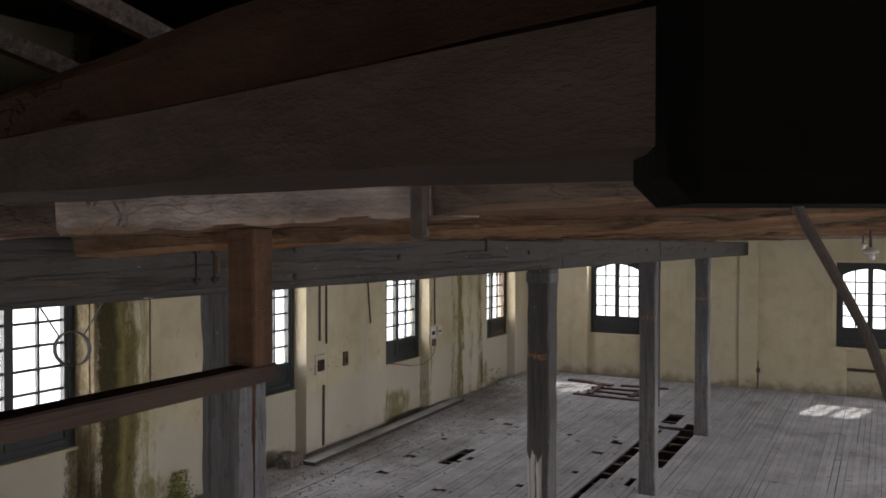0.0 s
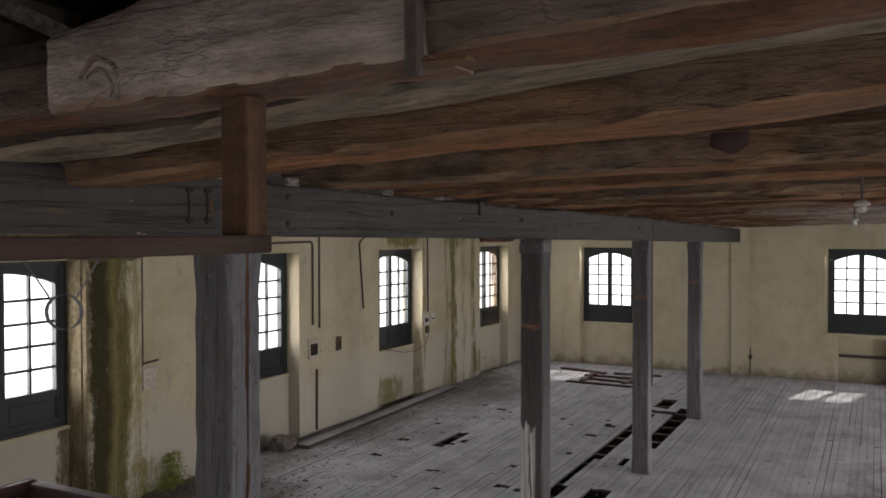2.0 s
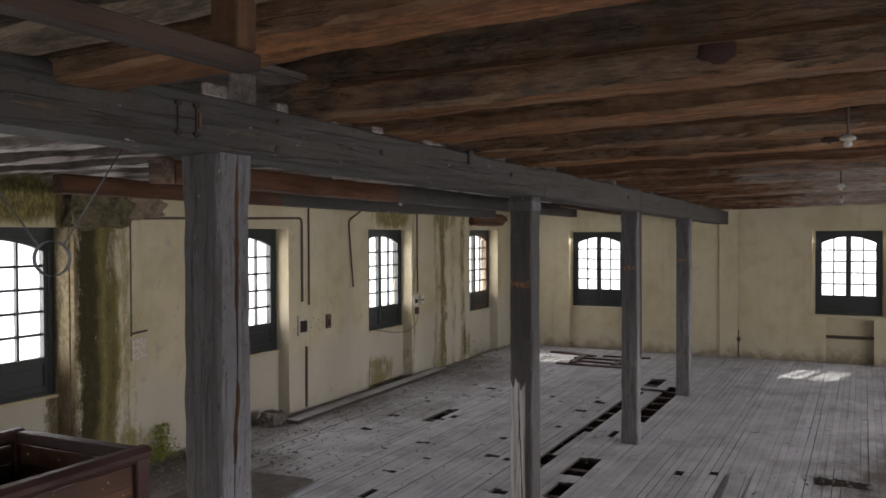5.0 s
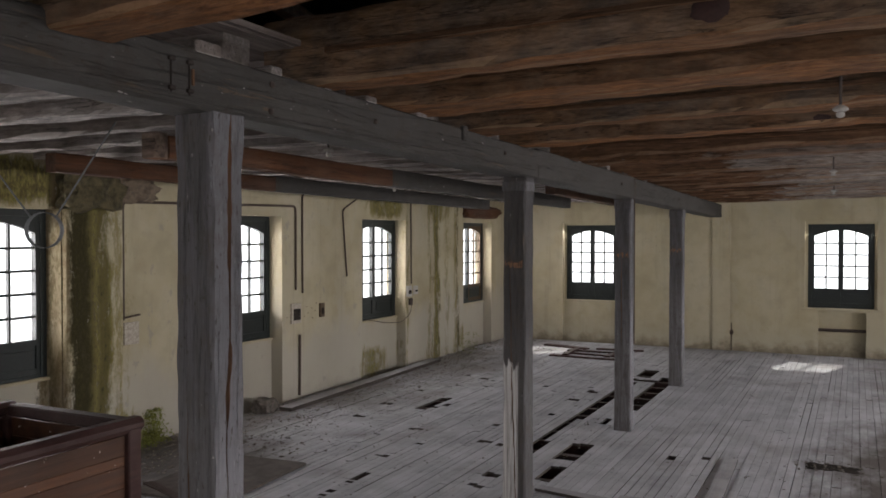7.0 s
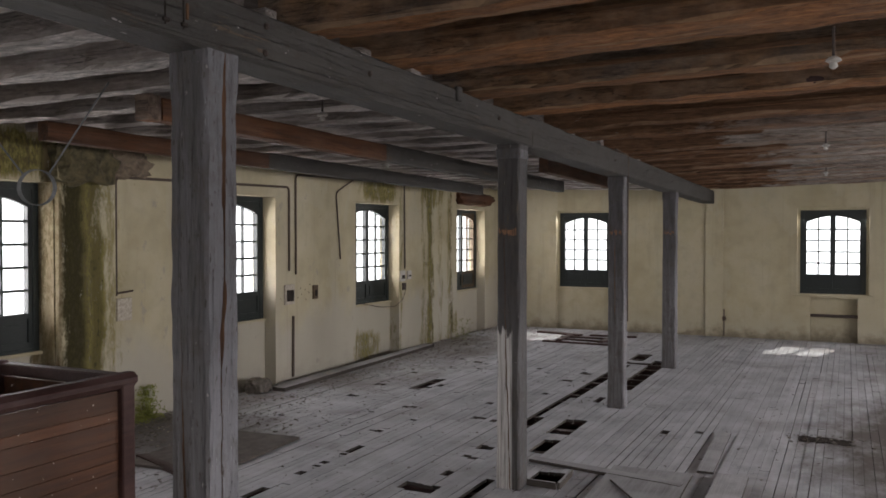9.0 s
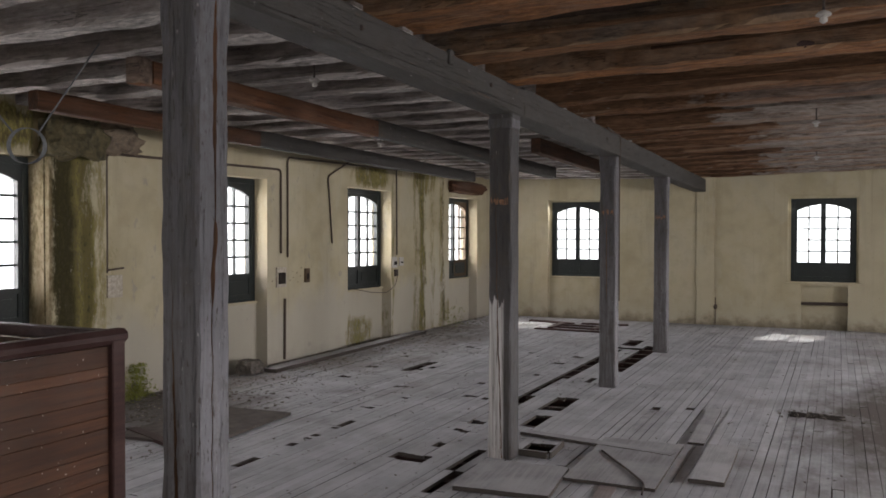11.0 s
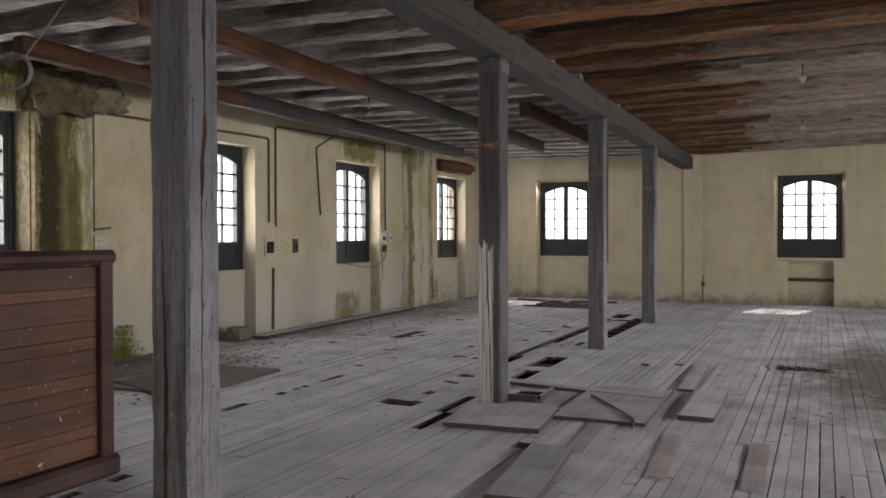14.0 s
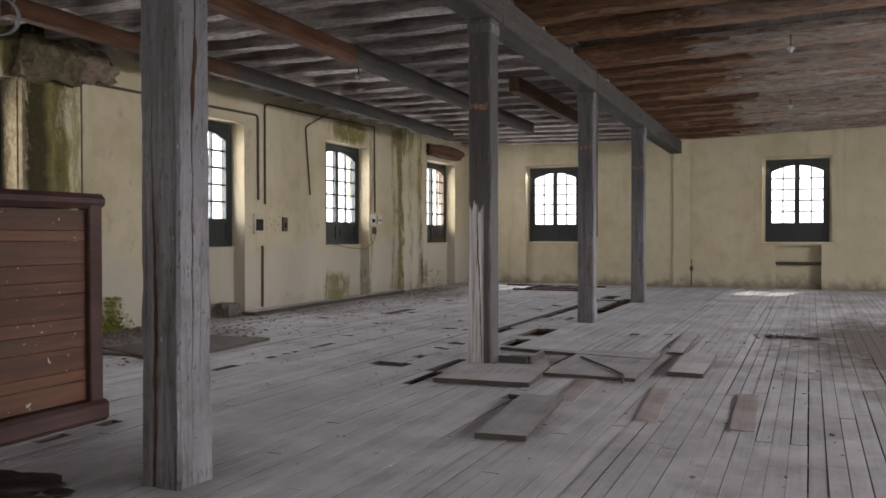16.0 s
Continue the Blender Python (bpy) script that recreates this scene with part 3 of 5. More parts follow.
def tube(bm, pts, r, sides=8):
    pts = [Vector(p) for p in pts]
    rows = []
    for i, p in enumerate(pts):
        d = (pts[min(i + 1, len(pts) - 1)] - pts[max(i - 1, 0)]).normalized()
        ref = Vector((0, 0, 1)) if abs(d.z) < 0.9 else Vector((1, 0, 0))
        u = d.cross(ref).normalized()
        v = d.cross(u)
        rows.append([bm.verts.new(p + (u * math.cos(2 * math.pi * k / sides) + v * math.sin(2 * math.pi * k / sides)) * r) for k in range(sides)])
    for r0, r1 in zip(rows, rows[1:]):
        for k in range(sides):
            bm.faces.new((r0[k], r0[(k + 1) % sides], r1[(k + 1) % sides], r1[k]))
    bm.faces.new(list(reversed(rows[0])))
    bm.faces.new(rows[-1])
    bmesh.ops.recalc_face_normals(bm, faces=bm.faces)


def rounded(pts, r=0.08, n=4):
    """A polyline with its inner corners rounded."""
    pts = [Vector(p) for p in pts]
    out = [pts[0]]
    for a, b, c in zip(pts, pts[1:], pts[2:]):
        p, q = b + (a - b).normalized() * r, b + (c - b).normalized() * r
        for i in range(n + 1):
            f = i / n
            out.append(p * (1 - f) ** 2 + b * 2 * f * (1 - f) + q * f * f)
    return out + [pts[-1]]


def lathe(bm, profile, sides=16, at=(0, 0, 0)):
    rows = [[bm.verts.new((at[0] + r * math.cos(2 * math.pi * k / sides), at[1] + r * math.sin(2 * math.pi * k / sides), at[2] + z)) for k in range(sides)] for r, z in profile]
    for r0, r1 in zip(rows, rows[1:]):
        for k in range(sides):
            bm.faces.new((r0[k], r0[(k + 1) % sides], r1[(k + 1) % sides], r1[k]))
    bm.faces.new(list(reversed(rows[0])))
    bm.faces.new(rows[-1])
    bmesh.ops.recalc_face_normals(bm, faces=bm.faces)


# ---------------------------------------------------------------- shell
XW, XE, YN, YS = -7.47, 6.6, 18.8, -4.6      # inner faces of the walls
THICK, TOP = 0.42, 5.4
BAYS = ((-3.08, -1.54), (0.77, 2.31), (4.62, 6.16), (8.45, 9.98), (12.21, 13.75), (16.33, 17.87))
SILL, HEAD = 0.95, 2.76


def wall_along_y(name, xi, xo, bays, mat, spandrel):
    """A wall between two x with recessed window bays."""
    bm = bmesh.new()
    ys = [YS]
    for y0, y1 in bays:
        ys += [y0, y1]
    ys.append(YN + THICK)
    for k in range(0, len(ys), 2):
        box(bm, xi, ys[k], -0.4, xo, ys[k + 1], TOP)
    for y0, y1 in bays:
        box(bm, xi, y0, HEAD, xo, y1, TOP)
        box(bm, spandrel, y0, -0.4, xo, y1, SILL)
    ob = part(name, bm, mat)
    bmesh_fix(ob)
    return tagged(ob, kind="structure")


def bmesh_fix(ob):
    bm = bmesh.new()
    bm.from_mesh(ob.data)
    bmesh.ops.recalc_face_normals(bm, faces=bm.faces)
    bm.to_mesh(ob.data)
    bm.free()


west = wall_along_y("wall_west", XW, XW - THICK, BAYS, M_WALL_WEST, XW - 0.2)
tagged(west, "stained cream plaster wall with green moss streaks and window bays", "wall")
EAST_BAYS = ((-3.2, -1.66), (0.7, 2.24), (4.62, 6.16), (8.45, 9.98), (12.21, 13.75))
east = wall_along_y("wall_east", XE, XE + THICK, EAST_BAYS, M_WALL, XE + 0.2)
tagged(east, "cream plaster wall with window bays", "wall")

NORTH = ((-6.05, -4.71), (-0.82, 0.52))
bm = bmesh.new()
xs = [XW]
for x0, x1 in NORTH:
    xs += [x0, x1]
xs.append(XE)
for k in range(0, len(xs), 2):
    box(bm, xs[k], YN, -0.4, xs[k + 1], YN + THICK, TOP)
for (x0, x1), (n0, n1) in zip(NORTH, ((-5.86, -4.9), (-0.56, 0.32))):
    box(bm, x0, YN, HEAD, x1, YN + THICK, TOP)
    if x0 < -3:
        # this bay is recessed down to the floor
        box(bm, x0, YN + 0.13, -0.4, x1, YN + THICK, 0.98)
        continue
    box(bm, x0, YN, 0.90, x1, YN + THICK, 0.98)
    box(bm, x0, YN, -0.4, n0, YN + THICK, 0.90)
    box(bm, n1, YN, -0.4, x1, YN + THICK, 0.90)
    box(bm, n0, YN + 0.24, -0.4, n1, YN + THICK, 0.90)
north = tagged(part("wall_north", bm, M_WALL), "cream plaster end wall with two windows and niches", "wall", kind="structure")
bmesh_fix(north)
for x0, x1, d in ((-2.66, -2.28, 0.05), (-7.468, -7.2, 0.05)):
    p = boxed("trim", (x0, YN - d, 0, x1, YN + 0.01, 3.3), M_WALL, bevel=0.012)
    tagged(p, "shallow cream plaster pilaster on the end wall", "pilaster", kind="structure")

SOUTH = ((-5.6, -4.26), (-2.6, -1.26), (0.2, 1.54), (3.2, 4.54))
bm = bmesh.new()
xs = [XW - THICK]
for x0, x1 in SOUTH:
    xs += [x0, x1]
    box(bm, x0, YS - THICK, HEAD, x1, YS, TOP)
    box(bm, x0, YS - THICK, -0.4, x1, YS, SILL)
xs.append(XE + THICK)
for k in range(0, len(xs), 2):
    box(bm, xs[k], YS - THICK, -0.4, xs[k + 1], YS, TOP)
tagged(part("wall_south", bm, M_WALL), "plain cream plaster wall with windows", "wall", kind="structure")


# ---------------------------------------------------------------- windows
def window_mesh_parts(root, w, h, panel, frame_mat, cols=2, rows=5, leaf_mat=None):
    """A two-leaf casement standing in the xz plane, base at z 0, middle at x 0; arched glazing over solid panels."""
    f, d = 0.075, 0.035
    bm = bmesh.new()
    box(bm, -w / 2, -d * 1.4, 0, -w / 2 + f, d * 1.4, h)
    box(bm, w / 2 - f, -d * 1.4, 0, w / 2, d * 1.4, h)
    box(bm, -w / 2 + f, -d * 1.4, h - f, w / 2 - f, d * 1.4, h)
    box(bm, -w / 2 + f, -d * 1.4, 0, w / 2 - f, d * 1.4, 0.05)
    part("window_frame", bm, frame_mat, root, "", 0.004)
    inner = w / 2 - f
    rise = 0.15
    top = h - f

    def arch(x):
        return top - 0.05 - rise * (abs(x) / inner) ** 2

    for s in (-1, 1):
        leaf = empty("casement")
        leaf.parent = root
        st = 0.05
        a, b = (0.0005, inner + 0.003)
        g0, g1 = a + st, b - st
        bm = bmesh.new()
        for x0, x1 in ((a, g0), (g1, b)):
            box(bm, min(s * x0, s * x1), -d, 0.045, max(s * x0, s * x1), d, top + 0.004)
        box(bm, min(s * g0, s * g1), -d, panel - 0.04, max(s * g0, s * g1), d, panel + 0.02)
        box(bm, min(s * g0, s * g1), -d, 0.045, max(s * g0, s * g1), d, 0.115)
        # head of the leaf, cut to the arch
        n = 8
        prev = None
        for i in range(n + 1):
            x = s * (g0 + (g1 - g0) * i / n)
            col = [bm.verts.new((x, y, z)) for y in (-d, d) for z in (arch(x), top + 0.004)]
            if prev:
                bm.faces.new((prev[0], col[0], col[1], prev[1]))
                bm.faces.new((prev[2], prev[3], col[3], col[2]))
                bm.faces.new((prev[0], prev[2], col[2], col[0]))
            prev = col
        bmesh.ops.recalc_face_normals(bm, faces=bm.faces)
        stile = leaf_mat if leaf_mat and s > 0 else frame_mat
        part("leaf_frame", bm, stile, leaf, "bare brown wood" if stile is leaf_mat and leaf_mat else "")
        bm = bmesh.new()
        box(bm, min(s * g0, s * g1), -d * 0.5, 0.115, max(s * g0, s * g1), d * 0.5, panel - 0.04)
        box(bm, min(s * (g0 + 0.05), s * (g1 - 0.05)), -d * 0.85, 0.165, max(s * (g0 + 0.05), s * (g1 - 0.05)), d * 0.85, panel - 0.09)
        part("lower_panel", bm, frame_mat, leaf, "solid dark lower panel")
        bm = bmesh.new()
        bar = 0.014
        for i in range(1, cols):
            x = s * (g0 + (g1 - g0) * i / cols)
            box(bm, x - bar, -d * 0.6, panel + 0.02, x + bar, d * 0.6, arch(x) + 0.005)
        high = top - 0.05
        for i in range(1, rows):
            z = panel + 0.02 + (high - 0.06 - panel) * i / rows
            box(bm, min(s * g0, s * g1), -d * 0.55, z - bar, max(s * g0, s * g1), d * 0.55, z + bar)
        part("glazing_bars", bm, stile, leaf)
        for i in range(cols):
            for j in range(rows):
                x0 = s * (g0 + (g1 - g0) * i / cols)
                x1 = s * (g0 + (g1 - g0) * (i + 1) / cols)
                z0 = panel + 0.02 + (high - 0.06 - panel) * j / rows
                z1 = panel + 0.02 + (high - 0.06 - panel) * (j + 1) / rows if j < rows - 1 else high
                bm = bmesh.new()
                box(bm, min(x0, x1), -0.002, z0, max(x0, x1), 0.002, z1)
                pane = part("pane", bm, M_GLASS, leaf)
                pane.visible_shadow = False


window_count = 0


def place_window(x, y, turn, w, z0, z1, panel, mat=M_FRAME, label="black-green casement window with arched small-paned leaves", leaf_mat=None):
    global window_count
    window_count += 1
    root = empty("window_%d" % window_count)
    tagged(root, label, "window", kind="structure")
    window_mesh_parts(root, w, z1 - z0, panel, mat, leaf_mat=leaf_mat)
    root.matrix_basis = pose(x, y, z0, 0, 0, turn)
    return root


WATTS = 50
for k, (y0, y1) in enumerate(BAYS):
    place_window(XW - 0.27, (y0 + y1) / 2, 90, y1 - y0 - 0.01, SILL, HEAD, 0.40, M_FRAME, leaf_mat=M_BRASS_WOOD if k == 5 else None)
    window_light((XW - 0.40, (y0 + y1) / 2, 2.0), (XW + 1, (y0 + y1) / 2, 2.0), 1.35, 1.4, WATTS * 1.7, 0.15)
    s = boxed("window_sill", (XW - 0.215, y0 + 0.002, SILL - 0.02, XW - 0.17, y1 - 0.002, SILL + 0.015), M_WALL, bevel=0.006)
    tagged(s, "worn plaster sill under the casement", "sill", kind="structure")
for x0, x1 in NORTH:
    bm = bmesh.new()
    for r0, r1, z0, z1 in ((x0, x0 + 0.06, 0.98, HEAD), (x1 - 0.06, x1, 0.98, HEAD), (x0 + 0.06, x1 - 0.06, HEAD - 0.06, HEAD)):
        box(bm, r0, YN + 0.16, z0, r1, YN + THICK, z1)
    tagged(part("trim", bm, M_WALL), "plaster rebate round the window", "window reveal", kind="structure")
    back = 0.12 if x0 < -3 else 0.0
    sill = boxed("trim", (x0 - 0.08 + back * 0.7, YN - 0.035 + back, 0.935, x1 + 0.08 - back * 0.7, YN - 0.002 + back, 0.972), M_WALL, bevel=0.008)
    tagged(sill, "chipped plaster ledge under the window", "window ledge", kind="structure")
    place_window((x0 + x1) / 2, YN + 0.2, 0, x1 - x0 - 0.105, 0.97, HEAD - 0.05, 0.39)
    window_light(((x0 + x1) / 2, YN + 0.50, 2.05), ((x0 + x1) / 2, YN - 1, 2.05), 1.3, 1.5, WATTS * 1.3)
for y0, y1 in EAST_BAYS:
    place_window(XE + 0.27, (y0 + y1) / 2, -90, y1 - y0 - 0.01, SILL, HEAD, 0.40)
    window_light((XE + 0.40, (y0 + y1) / 2, 2.0), (XE - 1, (y0 + y1) / 2, 2.0), 1.35, 1.4, WATTS * 7.6 * (1.35 if y0 > 7 else 0.72), 0.9)

for x0, x1 in SOUTH:
    place_window((x0 + x1) / 2, YS - 0.27, 180, x1 - x0 - 0.005, SILL, HEAD, 0.38)
    window_light(((x0 + x1) / 2, YS - 0.40, 2.05), ((x0 + x1) / 2, YS + 1, 2.05), 1.25, 1.4, WATTS * 1.35, 0.5)

# bright overcast distance outside the windows
m, n, l, bsdf = material("overcast_distance")
em = n.new("ShaderNodeEmission")
em.inputs["Color"].default_value = (0.96, 0.98, 1.0, 1)
em.inputs["Strength"].default_value = 3.2
l.new(em.outputs[0], n["Material Output"].inputs["Surface"])
bm = bmesh.new()
for x0, y0, x1, y1 in ((-70, -70, -70, 80), (-70, 80, 70, 80), (70, 80, 70, -70), (70, -70, -70, -70)):
    bm.faces.new([bm.verts.new(p) for p in ((x0, y0, -30), (x1, y1, -30), (x1, y1, 14), (x0, y0, 14))])
tagged(part("backdrop", bm, m), "pale overcast distance outside the windows", "backdrop", kind="structure")

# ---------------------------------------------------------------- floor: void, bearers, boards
# near-black plane under the boards stands in for the void's shade
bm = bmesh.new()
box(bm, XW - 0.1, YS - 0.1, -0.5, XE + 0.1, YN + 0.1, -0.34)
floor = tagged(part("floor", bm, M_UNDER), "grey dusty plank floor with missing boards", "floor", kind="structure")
bm = bmesh.new()
y = YS + 0.2
while y < YN:
    box(bm, XW, y, -0.2, XE, y + 0.09, -0.031)
    y += 0.52
tagged(part("bearers", bm, M_CHEST_DARK, floor), kind="stuff")

# missing pieces of the floor: x0, x1, y0, y1
HOLES = [(-3.30, -3.12, 8.75, 9.6), (-3.34, -3.24, 9.6, 10.9), (-3.36, -3.14, 10.9, 14.0), (-2.90, -2.66, 11.75, 14.7), (-3.40, -2.75, 14.15, 14.35), (-3.30, -3.1, 14.6, 15.4),
         (-2.90, -2.79, 10.7, 11.1), (-2.90, -2.66, 8.85, 9.6), (-2.80, -2.67, 7.98, 8.54), (-2.42, -2.2, 6.92, 7.4), (-3.38, -3.08, 6.33, 6.53), (-3.28, -3.16, 6.86, 7.02),
         (-3.8, -3.69, 3.2, 3.42), (-3.81, -3.66, 3.68, 3.80), (-3.30, -3.18, 7.88, 8.0), (-3.32, -3.2, 7.5, 7.58), (-2.80, -2.68, 6.25, 6.95), (-2.74, -2.62, 5.6, 6.2),
         (-1.78, -1.66, 9.36, 9.5), (-1.40, -1.28, 9.54, 9.66), (-1.82, -1.68, 5.38, 5.56), (-5.52, -5.40, 10.5, 11.4)]
for y0, y1 in ((5.52, 5.85), (6.30, 6.40), (6.56, 6.64), (6.71, 6.80), (7.04, 7.12), (7.18, 7.26), (7.31, 7.42)):
    HOLES.append((-4.52, -4.42, y0, y1))
rng = random.Random(5)
for k in range(26):
    x, y = rng.uniform(-6.2, -3.6), rng.uniform(8.0, 13.5)
    HOLES.append((x, x + 0.12, y, y + rng.uniform(0.06, 0.11)))
STRIP = 0.088
rng = random.Random(11)
near_boards, far_boards = [], []
x = XW
while x < XE:
    x1 = min(x + STRIP, XE)
    mid = (x + x1) / 2
    cuts = sorted((h[2], h[3]) for h in HOLES if h[0] <= mid <= h[1])
    y = YS + rng.uniform(-2.5, 0)
    while y < YN:
        ln = rng.uniform(1.6, 4.2)
        segs = [(max(y, YS), min(y + ln, YN))]
        for c0, c1 in cuts:
            out = []
            for a, b in segs:
                if c1 <= a or c0 >= b:
                    out.append((a, b))
                else:
                    if c0 - a > 0.05:
                        out.append((a, c0 + rng.uniform(-0.03, 0.03)))
                    if b - c1 > 0.05:
                        out.append((c1 + rng.uniform(-0.03, 0.03), b))
            segs = out
        for a, b in segs:
            if b - a > 0.04:
                near = -2.6 < mid < 1.6 and b > 2.2 and a < 11.5
                (near_boards if near else far_boards).append((x, x1, a, b, rng.uniform(-0.003, 0.002), rng.choice((0.0004, 0.0005, 0.0008, 0.0012, 0.002, 0.0035, 0.0006, 0.001, 0.006))))
        y += ln
    x = x1


def board_box(bm, x0, x1, a, b, dz, gap):
    c = 0.0015
    lo, hi = -0.03 + dz, dz
    ps = [(x0 + gap, a + 0.003), (x1 - gap * 0.4, a + 0.003), (x1 - gap * 0.4, b - 0.003), (x0 + gap, b - 0.003)]
    q = [(x0 + gap + c, a + 0.006), (x1 - gap * 0.4 - c, a + 0.006), (x1 - gap * 0.4 - c, b - 0.006), (x0 + gap + c, b - 0.006)]
    rows = [[bm.verts.new((*p, z)) for p in s] for s, z in ((ps, lo), (ps, hi - c), (q, hi))]
    for r0, r1 in zip(rows, rows[1:]):
        for k in range(4):
            bm.faces.new((r0[k], r0[(k + 1) % 4], r1[(k + 1) % 4], r1[k]))
    bm.faces.new(rows[2])


bm = bmesh.new()
for bd in far_boards + near_boards[280:]:
    board_box(bm, *bd)
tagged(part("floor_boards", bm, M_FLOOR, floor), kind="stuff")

# ---------------------------------------------------------------- ceiling: joists, boards, attic


def joist_z(x, y):
    """Underside of the joists: it rises a little away from the main beam."""
    base = 3.285 - 0.007 * y if y > 1.0 else 3.29
    return base + 0.022 * abs(x + 2.5) * (1.0 if x > -2.5 else 0.35)


def joist(x0, z0, x1, z1, y, w, h, mat, seed, label, rough=0.02, y_end=None, h_end=None):
    bm = bmesh.new()
    ye = y if y_end is None else y_end
    timber(bm, (x0, y + w / 2, z0), (x1, ye + w / 2, z1), w, h, max(10, int(abs(x1 - x0) * 12)), rough, seed, h_end)
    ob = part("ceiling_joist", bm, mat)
    return tagged(ob, label, "joist", "ceiling joists", "structure")


BROWN = "brown hewn ceiling joist spanning from the main beam"
PALE = "limewashed grey-white ceiling joist over the side aisle"
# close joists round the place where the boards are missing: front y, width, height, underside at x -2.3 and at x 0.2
joist(-2.62, 3.345, 0.085, 3.313, 1.145, 0.10, 0.05, M_DIM_GREY, 1, "grey worn batten under the open roof space", 0.006, 0.286)
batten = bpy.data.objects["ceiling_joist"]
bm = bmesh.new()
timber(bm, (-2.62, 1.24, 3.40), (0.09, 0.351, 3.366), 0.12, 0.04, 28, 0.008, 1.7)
part("upper_batten", bm, M_DIM_RED, batten, "dark red-brown lath on top")
joist(-2.7, 3.33, XE, 3.48, -0.55, 0.2, 0.24, M_NEAR_BLACK, 1, "near-black hewn joist under the open roof space", 0.01, -0.75)


def hewn_joist(x0, z0, x1, z1, y, w, h0, h1):
    """A squared joist whose front is hacked into overlapping adze facets."""
    bm = bmesh.new()
    nx, nz = 190, 52
    grid = []
    for i in range(nx + 1):
        f = i / nx
        x = x0 + (x1 - x0) * f
        low, high = z0 + (z1 - z0) * f, h0 + (h1 - h0) * f
        col = []
        for j in range(nz + 1):
            g = j / nz
            z = low + high * g
            q = Vector((x * 7.0 + z * 2.4, z * 19.0 - x * 4.2, 0.3))
            q += 0.5 * noise.noise_vector(Vector((x * 9, z * 9, 3)))
            cell = noise.voronoi(q)[1][0]
            tilt = noise.cell_vector(cell * 3.7 + Vector((0.31, 0.17, 0.5)))
            off = q - cell
            d = 0.0052 * (off.x * (tilt.x - 0.5) + off.y * (tilt.y - 0.2)) + 0.0032 * (tilt.z - 0.5)
            d += 0.0035 * noise.noise(Vector((x * 6, z * 30, 7))) + 0.0016 * noise.noise(Vector((x * 40, z * 110, 1)))
            edge = min(g, 1 - g) * high
            d += 0.012 * max(0.0, 1 - edge / 0.018) ** 2
            wob = 0.006 * noise.noise(Vector((x * 11, g * 2, 5))) if j in (0, nz) else 0.0
            col.append(bm.verts.new((x, y + d, z + wob)))
        grid.append(col)
    for c0, c1 in zip(grid, grid[1:]):
        for j in range(nz):
            bm.faces.new((c0[j], c1[j], c1[j + 1], c0[j + 1]))
    back = [[bm.verts.new((c[0].co.x, y + w, c[j].co.z)) for j in (0, nz)] for c in grid]
    for i in range(nx):
        bm.faces.new((grid[i][0], back[i][0], back[i + 1][0], grid[i + 1][0]))
        bm.faces.new((grid[i][nz], grid[i + 1][nz], back[i + 1][1], back[i][1]))
        bm.faces.new((back[i][0], back[i][1], back[i + 1][1], back[i + 1][0]))
    bm.faces.new(grid[0] + [back[0][1], back[0][0]])
    bm.faces.new(list(reversed(grid[-1])) + [back[-1][0], back[-1][1]])
    bmesh.ops.recalc_face_normals(bm, faces=bm.faces)
    return tagged(part("ceiling_joist", bm, M_HEWN), "grey adzed joist end joined under an iron strap", "joist", "ceiling joists", "structure")


hewn = hewn_joist(-1.42, 3.283, -0.53, 3.318, 1.19, 0.19, 0.16, 0.27)
for rx, rz, rr in ((0.055, 0.062, 0.006), (0.036, 0.04, 0.004)):
    # ridges of wood grown round a big knot
    bm = bmesh.new()
    tube(bm, [(-1.265 + rx * math.cos(a * 0.2) + 0.006 * noise.noise((a * 0.4, rx * 40, 0)), 1.189, 3.322 + rz * math.sin(a * 0.2) + 0.006 * noise.noise((a * 0.4, rx * 40, 4))) for a in range(-2, 15)], rr, 6)
    part("knot_ridge", bm, M_HEWN, hewn)
# both further lengths of this joist are coloured darker, for the shade there
joist(-0.527, 3.318, XE, 3.54, 1.195, 0.18, 0.28, M_DARK_HEWN, 7, "grey adzed joist carrying an iron strap", 0.018)
joist(-2.7, 3.25, -1.424, 3.285, 1.22, 0.16, 0.17, M_DARK_HEWN, 8, "dark worn joist end resting on the main beam", 0.012)
joist(-2.7, 3.25, XE, 3.84, 1.70, 0.22, 0.22, M_JOIST_CREAM, 3, "pale split joist with a long crack")
joist(-2.7, 3.19, XE, 3.65, 1.99, 0.30, 0.26, M_JOIST, 4, BROWN)
joist(-2.7, joist_z(-2.5, -0.8), XE, joist_z(XE, -0.8), -0.95, 0.22, 0.25, M_JOIST, 5, BROWN)
joist(-2.7, joist_z(-2.5, -1.8), XE, joist_z(XE, -1.8), -1.95, 0.22, 0.25, M_JOIST, 6, BROWN)
rng = random.Random(3)
